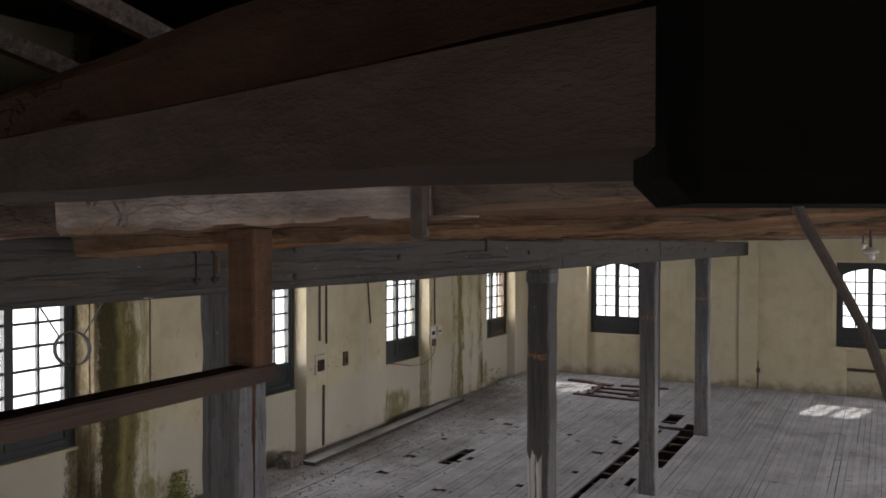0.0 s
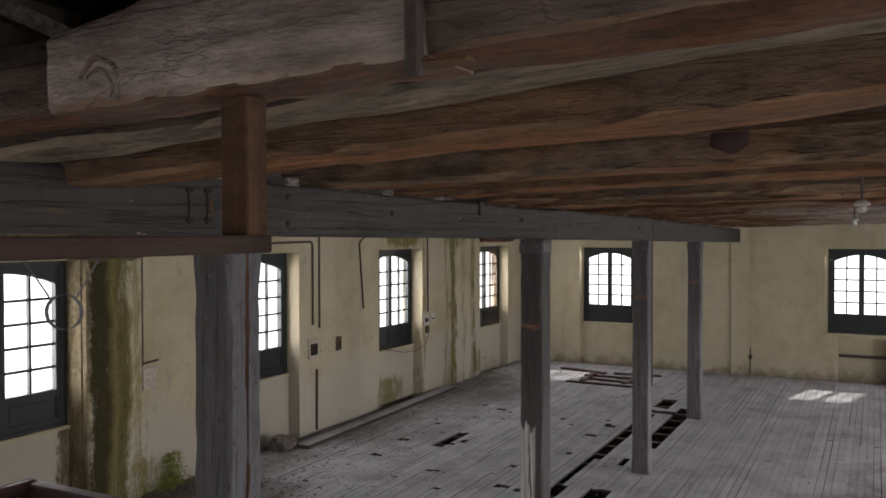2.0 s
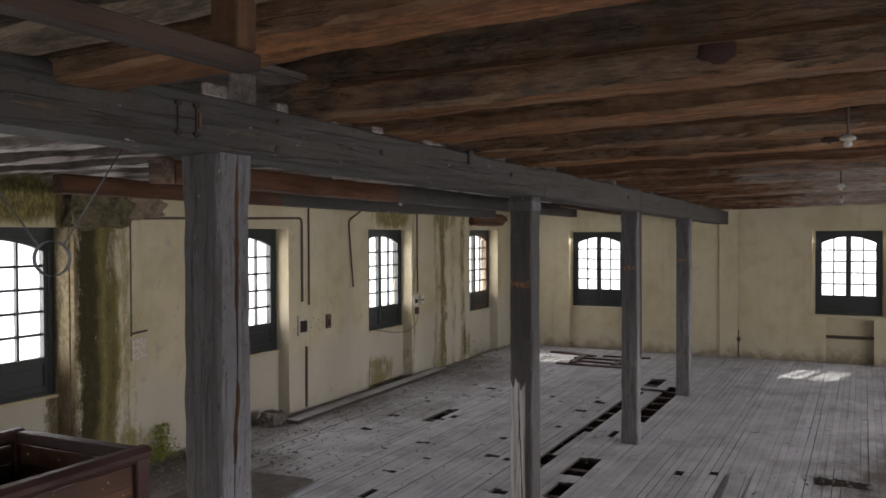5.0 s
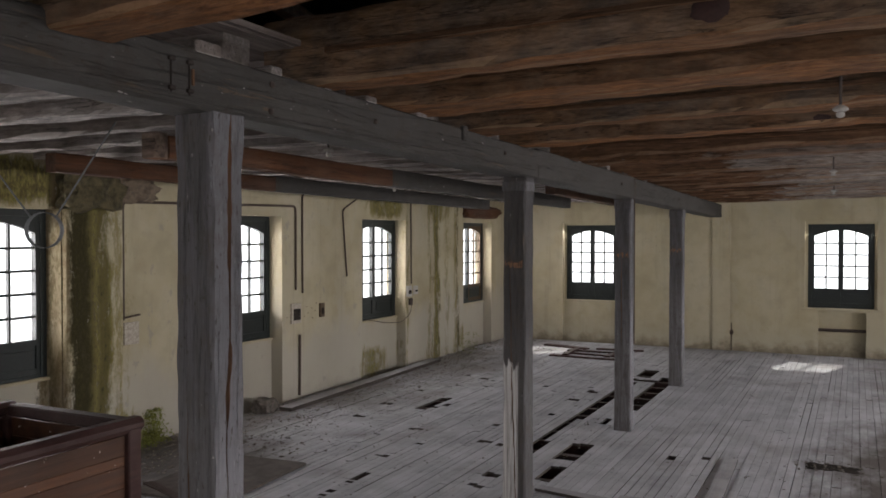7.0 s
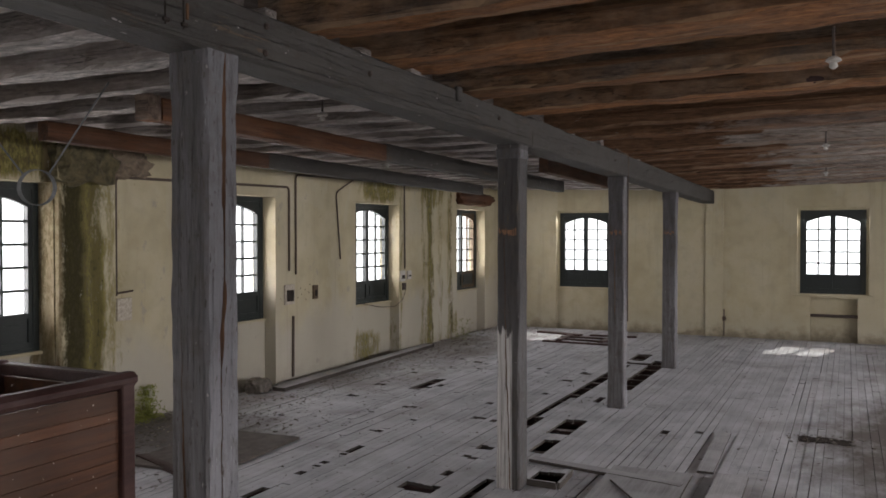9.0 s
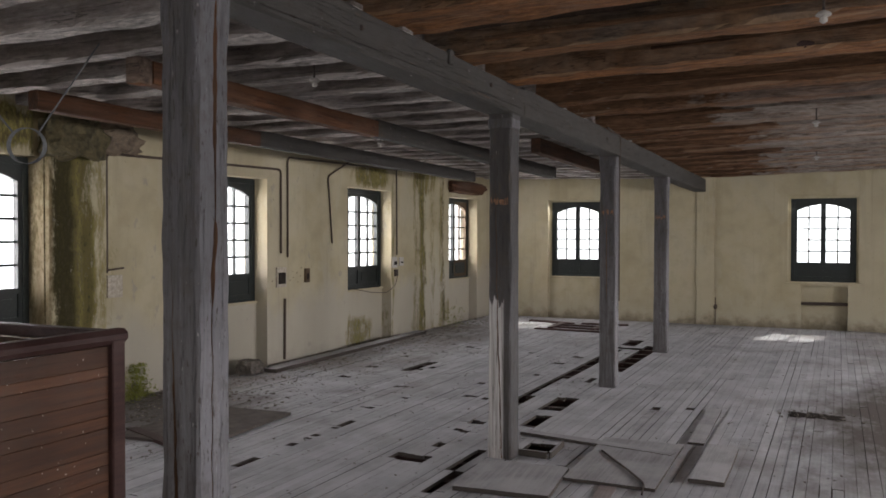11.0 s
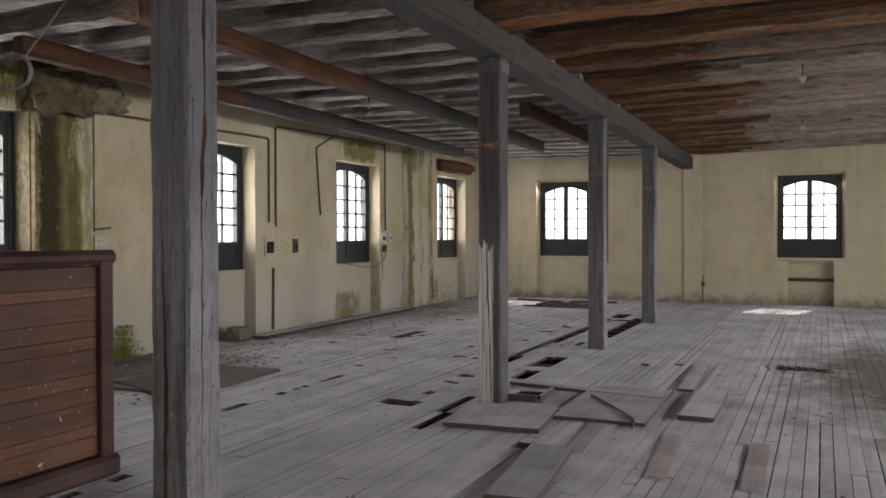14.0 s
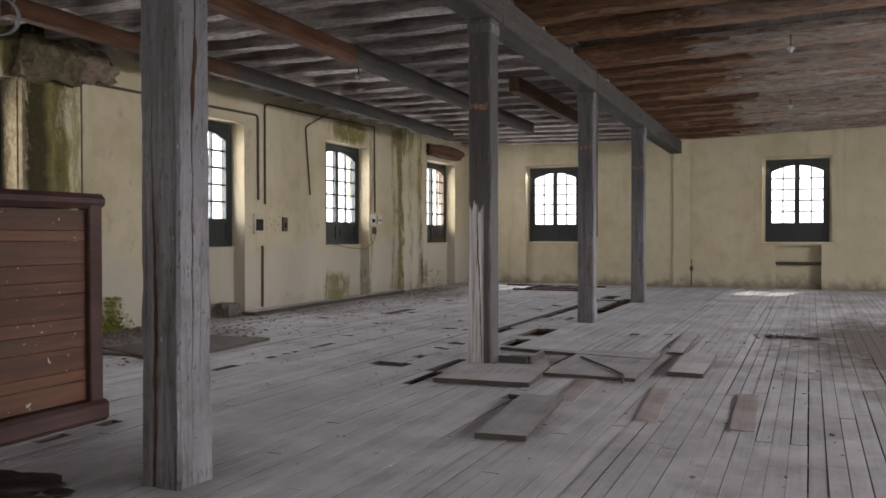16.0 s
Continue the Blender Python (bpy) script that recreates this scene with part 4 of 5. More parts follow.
# front y, width, drop of the underside
FRONTS = ((3.58, 0.26, 0.0), (4.36, 0.3, 0.0), (4.68, 0.27, -0.02), (5.64, 0.28, 0.0), (6.59, 0.27, 0.0), (6.88, 0.2, -0.03), (7.9, 0.24, 0.0), (8.7, 0.27, 0.0), (10.14, 0.28, 0.01), (10.86, 0.25, 0.0), (11.6, 0.22, -0.02),
          (12.25, 0.26, 0.0), (13.03, 0.24, 0.0), (13.9, 0.22, 0.0), (14.8, 0.26, 0.0), (15.6, 0.22, -0.01), (16.4, 0.24, 0.0), (17.3, 0.24, 0.0), (18.2, 0.2, 0.0))
for k, (y, wide, drop) in enumerate(FRONTS):
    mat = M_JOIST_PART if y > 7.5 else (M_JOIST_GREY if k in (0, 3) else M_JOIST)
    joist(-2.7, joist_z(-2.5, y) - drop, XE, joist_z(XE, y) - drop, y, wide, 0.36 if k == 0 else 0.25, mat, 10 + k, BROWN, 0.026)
# thin battens and torn strips left along the joists
for x0, x1, y, dz, w, h in ((-2.3, 3.5, 3.56, 0.15, 0.03, 0.028), (-1.9, 1.2, 4.34, 0.11, 0.03, 0.022), (-2.2, 4.0, 5.62, 0.10, 0.03, 0.03), (-1.2, 3.2, 6.57, 0.12, 0.03, 0.02), (-2.2, 2.4, 7.88, 0.09, 0.035, 0.025), (-1.6, 5.0, 8.68, 0.13, 0.03, 0.02), (-2.0, 2.8, 10.12, 0.12, 0.035, 0.03)):
    bm = bmesh.new()
    timber(bm, (x0, y, joist_z(x0, y) + dz), (x1, y, joist_z(x1, y) + dz * 0.8), w, h, int((x1 - x0) * 10), 0.008, y * 3.3)
    tagged(part("joist_batten", bm, M_JOIST_PART), "thin torn wood strip along a ceiling joist", "batten", "joist battens", "structure")
# pale plates where the ceiling meets the end wall
bm = bmesh.new()
timber(bm, (-2.4, 18.62, 3.22), (XE, 18.62, 3.40), 0.16, 0.12, 60, 0.012, 71)
tagged(part("wall_plate", bm, M_JOIST_CREAM), "pale worn wall plate along the end wall", "wall plate", kind="structure")
bm = bmesh.new()
timber(bm, (XW, 18.62, 3.30), (-2.66, 18.62, 3.22), 0.16, 0.1, 40, 0.012, 72)
tagged(part("wall_plate", bm, M_JOIST_PALE), "limewashed wall plate along the end wall", "wall plate", kind="structure")
# dark knots in the nearer joists
for x, y, z, w, h in ((-0.41, 3.58, 3.415, 0.18, 0.115), (-0.1, 6.59, 3.33, 0.12, 0.05), (0.2, 1.99, 3.33, 0.05, 0.025)):
    owner = min((o for o in bpy.data.objects if o.name.startswith("ceiling_joist") and max(v.co.x for v in o.data.vertices) > 1), key=lambda o: abs(min(v.co.y for v in o.data.vertices) - y))
    tree = BVHTree.FromPolygons([v.co for v in owner.data.vertices], [p.vertices for p in owner.data.polygons])
    bm = bmesh.new()
    rings = []
    for f in (0.0, 0.4, 0.75, 1.0):
        ring = []
        for a in range(18):
            ragged = 1 + 0.3 * noise.noise((a * 0.9, x, 1))
            px, pz = x + f * w / 2 * math.cos(a * 0.3491) * ragged, z + f * h / 2 * math.sin(a * 0.3491) * ragged
            spot = tree.ray_cast(Vector((px, y - 0.3, pz)), Vector((0, 1, 0)))[0]
            ring.append(bm.verts.new((px, y, pz) if spot is None else (spot.x, spot.y - 0.004 * (1.2 - f), spot.z)))
        rings.append(ring)
    for r0, r1 in zip(rings, rings[1:]):
        for a in range(18):
            bm.faces.new((r0[a], r0[(a + 1) % 18], r1[(a + 1) % 18], r1[a]))
    tagged(part("timber_knot", bm, M_CHEST_DARK), "dark knot in a hewn ceiling joist", "knot", "timber knots", "structure")
y = -1.6
k = 0
while y < 18.6:
    joist(XW, 3.27, -2.6, joist_z(-2.5, y) + 0.004, y, rng.uniform(0.16, 0.22), 0.22, M_JOIST_PALE, 60 + k, PALE, 0.025)
    y += rng.uniform(0.62, 0.74)
    k += 1


def ceiling_boards(name, x0, x1, y0, y1, z, mat, label, wide, gap=0.004):
    bm = bmesh.new()
    r = random.Random(21)
    x = x0
    while x < x1:
        e = min(x + wide * r.uniform(0.85, 1.15), x1)
        zz = z(x) + r.uniform(0, 0.01)
        box(bm, x + gap, y0, zz, e - gap, y1, zz + 0.03)
        x = e
    return tagged(part(name, bm, mat), label, "ceiling", kind="structure")


ceiling_boards("ceiling", -2.45, XE, 3.72, YN, lambda x: 3.44 + 0.022 * (x + 2.45), M_CEIL, "dark brown boards laid over the joists", 0.19)
ceiling_boards("ceiling", XW, -2.46, YS, YN, lambda x: 3.46, M_CEIL_PALE, "limewashed boards laid over the aisle joists", 0.19)
ceiling_boards("ceiling", -2.45, XE, YS, -1.7, lambda x: 3.5 + 0.022 * (x + 2.45), M_CEIL, "dark brown boards laid over the joists", 0.19)
ceiling_boards("ceiling", XW - 0.3, XE + 0.3, YS - 0.3, YN + 0.3, lambda x: TOP, M_ATTIC, "dark roof boards above the open attic", 0.22, -0.006)
# pale hewn colour makes up for the little light in the attic
for k in range(7):
    bm = bmesh.new()
    timber(bm, (-5.5 + 1.2 * k, 0.6, 5.25), (-4.7 + 1.2 * k, 6.5, 3.75), 0.1, 0.13, 12, 0.015, 90 + k)
    tagged(part("rafter", bm, M_HEWN), "hewn sloping rafter in the roof space", "rafter", "rafters", "structure")

# main beam, sloping a little towards the end wall
bm = bmesh.new()
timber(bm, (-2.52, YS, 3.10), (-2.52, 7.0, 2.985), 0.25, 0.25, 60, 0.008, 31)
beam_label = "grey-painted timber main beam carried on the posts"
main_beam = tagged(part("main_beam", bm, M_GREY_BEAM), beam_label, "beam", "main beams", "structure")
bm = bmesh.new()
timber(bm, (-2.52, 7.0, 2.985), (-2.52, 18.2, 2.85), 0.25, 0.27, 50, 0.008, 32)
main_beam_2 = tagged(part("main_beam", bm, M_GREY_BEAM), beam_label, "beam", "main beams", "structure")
for y, z in ((3.24, 3.21), (3.23, 3.08), (4.2, 3.15), (6.2, 3.14), (9.9, 3.1), (13.5, 3.05)):
    bm = bmesh.new()
    lathe(bm, [(0.017, 0), (0.017, 0.012), (0.008, 0.02)], 8)
    bolt = part("bolt", bm, M_IRON, main_beam if y < 7 else main_beam_2)
    bolt.matrix_basis = pose(-2.397, y, z, 0, 90, 0)
boxed("cleat", (-2.405, 5.38, 3.16, -2.372, 5.46, 3.265), M_GREY_BEAM, main_beam, "small grey wooden cleat", 0.008)
for y in (2.585, 2.69):
    # iron dogs driven across the splice
    boxed("iron_dog", (-2.402, y - 0.003, 3.075, -2.390, y + 0.003, 3.225), M_UNDER, main_beam, "rusty iron dog", 0.003)
    for z in (3.085, 3.205):
        boxed("iron_dog", (-2.402, y - 0.016, z, -2.384, y + 0.02, z + 0.018), M_UNDER, main_beam, "rusty iron dog", 0.004)
boxed("split", (-2.402, 2.705, 3.12, -2.391, 2.722, 3.19), M_SPLIT, main_beam, "torn orange wood in the splice", 0.004)
boxed("beam_ledge", (-2.398, -1.0, 3.052, -2.386, 6.9, 3.062), M_GREY_BEAM, main_beam, "", 0.003)
for y, w, h, ln in ((2.74, 0.16, 0.05, 0.2), (3.25, 0.09, 0.035, 0.2), (3.70, 0.07, 0.03, 0.18), (4.12, 0.12, 0.03, 0.18), (4.74, 0.14, 0.04, 0.18), (8.2, 0.1, 0.04, 0.18), (9.3, 0.12, 0.04, 0.18), (11.2, 0.1, 0.04, 0.18)):
    top = 3.10 + 0.25 - 0.0099 * (y + 4.6) if y < 7 else 3.25 - 0.0121 * (y - 7.0)
    blk = boxed("packing_block", (-2.40 - ln, y, top - 0.01, -2.402, y + w, top + h), M_JOIST_PALE, bevel=0.008)
    tagged(blk, "pale limewashed packing block on the main beam", "block", "packing blocks", "structure")


def track(z, stops):
    """Value at height z on a line of (height, value) stops."""
    for (z0, v0), (z1, v1) in zip(stops, stops[1:]):
        if z <= z1:
            return v0 + (v1 - v0) * max(0.0, (z - z0) / (z1 - z0))
    return stops[-1][1]


def grey_post(y0, half, z_top, label, east=None, front=None, mat=None):
    """A post; east and front are open splits in those faces: stops of the split's middle and of its half width."""
    root = empty("timber_post", (-2.52, y0, 0))
    root.scale = (half / 0.12, half / 0.12, 1)
    tagged(root, label, "post", "timber posts", "structure")
    bm = bmesh.new()
    rows = []
    n = 90
    none = (((0.0, 0.0), (9.0, 0.0)), ((0.0, 0.0), (9.0, 0.0)))
    for i in range(n + 1):
        z = z_top * i / n
        wide = 1.0 + 0.09 * max(0.0, (z - z_top + 0.35) / 0.35) ** 2 + 0.035 * (1 - i / n) + 0.05 * max(0.0, 1 - z / 0.25)
        cut = [0.016 + 0.014 * noise.noise((z * 6.0, k * 5.0, y0)) for k in range(4)]
        fc, fw = front or none
        ec, ew = east or none
        f = track(z, fc) + 0.007 * noise.noise((z * 7, 1, y0)) + 0.003 * noise.noise((z * 30, 1, y0))
        e = track(z, ec) + 0.007 * noise.noise((z * 7, 3, y0)) + 0.003 * noise.noise((z * 30, 3, y0))
        fh = track(z, fw) * (1.0 + 0.8 * noise.noise((z * 14, 6, y0)))
        eh = track(z, ew) * (1.0 + 0.8 * noise.noise((z * 14, 8, y0)))
        fd, ed = min(0.03, fh * 3), min(0.014, eh * 3)
        fh, eh = max(fh, 0.0004), max(eh, 0.0004)
        ring = ((-0.12, -0.12 + cut[0], 0), (-0.12 + cut[0], -0.12, 0), (f - fh, -0.12, 1), (f, -0.12 + fd, 1), (f + fh, -0.12, 1), (0.12 - cut[1], -0.12, 2), (0.12, -0.12 + cut[1], 3), (0.12, e - eh, 4), (0.12 - ed, e, 4), (0.12, e + eh, 4), (0.12, 0.12 - cut[2], 5), (0.12 - cut[2], 0.12, 6), (-0.12 + cut[3], 0.12, 7), (-0.12, 0.12 - cut[3], 8))
        rows.append([bm.verts.new((px * wide + noise.noise((z * 2.2, j * 1.3, y0)) * 0.006, py * wide + noise.noise((z * 2.2, j * 1.3, y0 + 9)) * 0.006, z)) for px, py, j in ring])
    m = len(rows[0])
    for r0, r1 in zip(rows, rows[1:]):
        for j in range(m):
            face = bm.faces.new((r0[j], r0[(j + 1) % m], r1[(j + 1) % m], r1[j]))
            if j in (2, 3, 7, 8):
                face.material_index = 1
    bm.faces.new(rows[-1])
    bm.faces.new(list(reversed(rows[0])))
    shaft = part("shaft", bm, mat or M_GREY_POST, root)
    shaft.data.materials.append(M_SPLIT)
    if y0 > 3:
        boxed("cap", (-0.131, -0.131, z_top - 0.12, 0.131, 0.131, z_top - 0.03), M_GREY_POST, root, "", 0.008)
    if y0 > 5:
        bm = bmesh.new()
        r = random.Random(int(y0 * 10))
        for k in range(18):
            x = -0.1 + 0.0105 * k
            if r.random() < 0.8:
                box(bm, x, -0.1285, 2.2 + r.uniform(0, 0.03), x + r.uniform(0.006, 0.0105), -0.117, 2.235 + r.uniform(0, 0.035))
        part("paint_mark", bm, M_MARK, root, "smeared orange paint mark")
    return root


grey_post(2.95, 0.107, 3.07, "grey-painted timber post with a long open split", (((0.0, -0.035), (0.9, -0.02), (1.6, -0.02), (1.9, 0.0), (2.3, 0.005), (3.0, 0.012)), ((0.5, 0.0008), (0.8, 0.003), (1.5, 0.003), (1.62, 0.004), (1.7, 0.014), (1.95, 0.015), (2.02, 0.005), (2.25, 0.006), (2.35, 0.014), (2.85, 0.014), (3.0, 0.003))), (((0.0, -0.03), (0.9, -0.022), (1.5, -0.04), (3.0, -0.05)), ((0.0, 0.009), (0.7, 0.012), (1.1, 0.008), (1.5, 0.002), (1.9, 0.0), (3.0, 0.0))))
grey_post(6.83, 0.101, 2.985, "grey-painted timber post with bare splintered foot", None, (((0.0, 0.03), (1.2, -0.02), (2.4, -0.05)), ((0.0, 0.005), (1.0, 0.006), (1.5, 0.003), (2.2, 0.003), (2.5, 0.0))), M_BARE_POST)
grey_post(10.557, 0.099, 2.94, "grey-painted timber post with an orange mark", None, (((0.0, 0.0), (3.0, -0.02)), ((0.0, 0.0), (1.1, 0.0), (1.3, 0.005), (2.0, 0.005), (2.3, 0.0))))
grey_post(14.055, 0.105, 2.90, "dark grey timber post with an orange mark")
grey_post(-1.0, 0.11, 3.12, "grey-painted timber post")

bm = bmesh.new()
tube(bm, rounded([(-2.39, 9.9, 3.235), (-2.385, 10.55, 3.2), (-2.398, 10.58, 2.9), (-2.403, 10.6, 1.1)], 0.05), 0.009)
tagged(part("conduit", bm, M_PIPE), "thin cable running over the beam and down a post", "pipe")

# lower tie beams under the aisle joists
for x, y0, yj, y1, z0, z1 in ((-6.35, 5.15, 8.3, 15.0, 3.05, 2.98), (-4.55, 4.7, 8.05, 14.5, 3.06, 2.97)):
    zj = z0 + (z1 - z0) * (yj - y0) / (y1 - y0)
    bm = bmesh.new()
    timber(bm, (x, y0, z0), (x, yj, zj), 0.13, 0.175, 30, 0.008, 40 + x)
    tagged(part("tie_beam", bm, M_TIE), "red-brown timber tie beam under the aisle joists", "beam", "tie beams", "structure")
    bm = bmesh.new()
    timber(bm, (x, yj, zj), (x, y1, z1), 0.13, 0.19, 30, 0.008, 45 + x)
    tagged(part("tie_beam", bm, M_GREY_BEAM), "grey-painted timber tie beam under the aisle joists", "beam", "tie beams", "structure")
bm = bmesh.new()
timber(bm, (-3.5, 10.5, 3.03), (-3.5, 13.7, 2.98), 0.13, 0.2, 16, 0.008, 51)
tagged(part("tie_beam", bm, M_TIE), "short brown timber tie beam", "beam", "tie beams", "structure")
boxed_stub = boxed("bracket_block", (-4.63, 4.56, 3.055, -4.49, 4.698, 3.25), M_DARK_HEWN, bevel=0.01)
tagged(boxed_stub, "dark timber block under the aisle joists", "block", kind="structure")

# iron strap on the near joist, hanging strut and rail
strap = empty("iron_strap", (-0.535, 1.175, 3.31))
tagged(strap, "rusty iron strap round the adzed joist", "strap", kind="structure")
boxed("strip", (-0.015, -0.012, -0.03, 0.015, 0.008, 0.30), M_IRON, strap, "", 0.006)
boxed("hook", (0.02, -0.03, 0.19, 0.07, 0.0, 0.21), M_IRON, strap, "", 0.003)
boxed("foot", (0.0, -0.004, -0.014, 0.095, 0.03, -0.005), M_STRUT, strap, "", 0.003)
strut = empty("hanging_rail", (-0.99, 1.3, 3.0))
tagged(strut, "dark timber rail hung from a joist by a brown strut", "rail", kind="structure")
boxed("strut", (-0.034, -0.03, 0.03, 0.034, 0.03, 0.30), M_STRUT, strut, "brown worn strut", 0.004)
boxed("rail", (-0.03, -1.6, -0.005, 0.03, 0.05, 0.03), M_RAIL, strut, "", 0.004)
# near-black colour stands in for the dim spot where the block hangs
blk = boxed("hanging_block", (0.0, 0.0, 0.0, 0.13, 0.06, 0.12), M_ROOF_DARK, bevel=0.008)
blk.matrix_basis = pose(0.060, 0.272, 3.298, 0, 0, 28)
tagged(blk, "near-black timber block fixed beside the joist", "block", kind="structure")
bm = bmesh.new()
tube(bm, rounded([(0.085, 0.318, 3.31), (0.0877, 0.3242, 3.297), (0.099, 0.330, 3.275), (0.1087, 0.3354, 3.255), (0.115, 0.34, 3.235), (0.13, 0.348, 3.19)], 0.006), 0.0018)
tagged(part("hanging_cable", bm, M_IRON), "thin dark cable hanging from the block", "cable")

# ---------------------------------------------------------------- chest
chest = tagged(empty("storage_bin", (-3.86, 3.72, 0)), "open mahogany slatted storage bin on the plank floor", "bin")
CX, CY, CZ = 1.12, 2.3, 1.37
for px, py in ((0, 0), (-CX, 0), (0, -CY), (-CX, -CY)):
    boxed("corner_post", (px - 0.05, py - 0.05, 0.0, px + 0.05, py + 0.05, CZ - 0.05), M_CHEST_DARK, chest, "", 0.008)
n = 11
zs = [0.14 + (CZ - 0.24) * (i + (0.22 * math.sin(i * 2.3) if 0 < i < n else 0)) / n for i in range(n + 1)]
for i in range(n):
    for dims in ((-0.012, -CY + 0.05, zs[i] + 0.001, 0.014, -0.05, zs[i + 1] - 0.001), (-CX - 0.014, -CY + 0.05, zs[i] + 0.001, -CX + 0.012, -0.05, zs[i + 1] - 0.001), (-CX + 0.05, -0.012, zs[i] + 0.001, -0.05, 0.014, zs[i + 1] - 0.001), (-CX + 0.05, -CY - 0.014, zs[i] + 0.001, -0.05, -CY + 0.012, zs[i + 1] - 0.001)):
        boxed("slat", dims, M_CHEST, chest, "", 0.002)
for x0, y0, x1, y1 in ((-0.055, -CY - 0.06, 0.06, 0.09), (-CX - 0.06, -CY - 0.06, -CX + 0.055, 0.06)):
    boxed("top_rail", (x0, y0, CZ - 0.09, x1, y1, CZ), M_CHEST_DARK, chest, "", 0.03)
for y0, y1 in ((-0.05, 0.05), (-CY - 0.05, -CY + 0.05)):
    boxed("top_rail", (-CX + 0.056, y0, CZ - 0.085, -0.056, y1, CZ - 0.01), M_CHEST_DARK, chest, "", 0.01)
boxed("foot_rail", (-0.06, -CY - 0.1, 0.0, 0.075, 0.09, 0.13), M_CHEST_DARK, chest, "", 0.025)
boxed("foot_rail", (-CX - 0.06, -CY - 0.1, 0.0, -CX + 0.06, 0.1, 0.13), M_CHEST_DARK, chest, "", 0.025)
boxed("bottom", (-CX + 0.02, -CY + 0.02, 0.13, -0.02, -0.02, 0.16), M_CHEST, chest, "", 0.004)
boxed("divider", (-CX + 0.02, -0.75, 0.16, -0.02, -0.72, CZ - 0.12), M_CHEST, chest, "", 0.004)

# ---------------------------------------------------------------- loose boards


def loose_board(name, cx, cy, w, ln, turn, z, t, mat, label, tilt=0.0):
    bm = bmesh.new()
    nx, ny = max(2, int(w / 0.12)), max(3, int(ln / 0.2))
    top = [[bm.verts.new((-w / 2 + w * i / nx + (noise.noise((j * 0.7, cx, cy)) * 0.005 if i in (0, nx) else 0), -ln / 2 + ln * j / ny + (noise.noise((i * 0.7, cx, cy + 3)) * 0.012 if j in (0, ny) else 0), t + noise.noise((i * 0.5 + cx, j * 0.4, 2)) * 0.004)) for i in range(nx + 1)] for j in range(ny + 1)]
    bot = [[bm.verts.new((v.co.x, v.co.y, 0)) for v in r] for r in top]
    for j in range(ny):
        for i in range(nx):
            bm.faces.new((top[j][i], top[j][i + 1], top[j + 1][i + 1], top[j + 1][i]))
            bm.faces.new((bot[j][i], bot[j + 1][i], bot[j + 1][i + 1], bot[j][i + 1]))
    for j in range(ny):
        bm.faces.new((top[j][0], top[j + 1][0], bot[j + 1][0], bot[j][0]))
        bm.faces.new((top[j][nx], bot[j][nx], bot[j + 1][nx], top[j + 1][nx]))
    for i in range(nx):
        bm.faces.new((top[0][i], bot[0][i], bot[0][i + 1], top[0][i + 1]))
        bm.faces.new((top[ny][i], top[ny][i + 1], bot[ny][i + 1], bot[ny][i]))
    ob = part(name, bm, mat)
    ob.matrix_basis = pose(cx, cy, z, tilt, 0, turn)
    return tagged(ob, label, "board", "loose boards")


DUSTY = "dusty grey loose board lying on the floor"
loose_board("plywood_sheet", -2.18, 6.16, 0.74, 0.80, 6, 0.004, 0.035, M_BOARD, "dusty square sheet lying at the foot of a post")
loose_board("plywood_sheet", -1.48, 7.06, 0.72, 1.45, 1, 0.004, 0.026, M_BOARD, "large dusty sheet lying on the plank floor")
loose_board("loose_board", -1.49, 4.83, 0.29, 1.18, 5.5, 0.004, 0.03, M_BOARD, "thick dusty board with a chipped edge")
loose_board("loose_board", -0.79, 7.30, 0.27, 1.2, 0.5, 0.004, 0.036, M_BOARD, "pale dusty thick board lying on the floor")
loose_board("loose_board", -1.07, 8.78, 0.15, 1.68, 1.5, 0.004, 0.02, M_BOARD, DUSTY)
loose_board("loose_board", -0.83, 5.58, 0.13, 1.14, 4, 0.003, 0.005, M_RED_BOARD, "worn reddish board lying on the floor")
loose_board("loose_board", -0.26, 5.55, 0.13, 1.16, 1.5, 0.003, 0.007, M_RED_BOARD, "worn reddish board lying on the floor")
loose_board("loose_board", -1.43, 5.9, 0.13, 1.0, 4, 0.003, 0.005, M_RED_BOARD, "worn reddish board lying on the floor")
loose_board("loose_board", -1.9, 7.55, 0.13, 1.5, 80, 0.004, 0.03, M_BOARD, DUSTY)
loose_board("loose_board", -2.27, 6.89, 0.022, 0.26, 88, 0.004, 0.06, M_BOARD, "short board on edge beside the floor hole")
loose_board("loose_board", -2.125, 7.12, 0.025, 0.45, 3, 0.004, 0.06, M_BOARD, "short dusty board on edge beside the floor hole")
loose_board("loose_board", -7.16, 12.05, 0.2, 5.1, 2.2, 0.004, 0.055, M_BOARD, "long dusty plank lying along the stained wall")
loose_board("low_platform", -5.65, 6.6, 1.05, 1.5, 4, 0.004, 0.025, M_ROT, "dark rotten sheet lying on the floor beside the bin")
loose_board("loose_board", -5.5, 5.85, 0.1, 1.4, 70, 0.004, 0.035, M_CHEST_DARK, "dark board lying beside the bin")
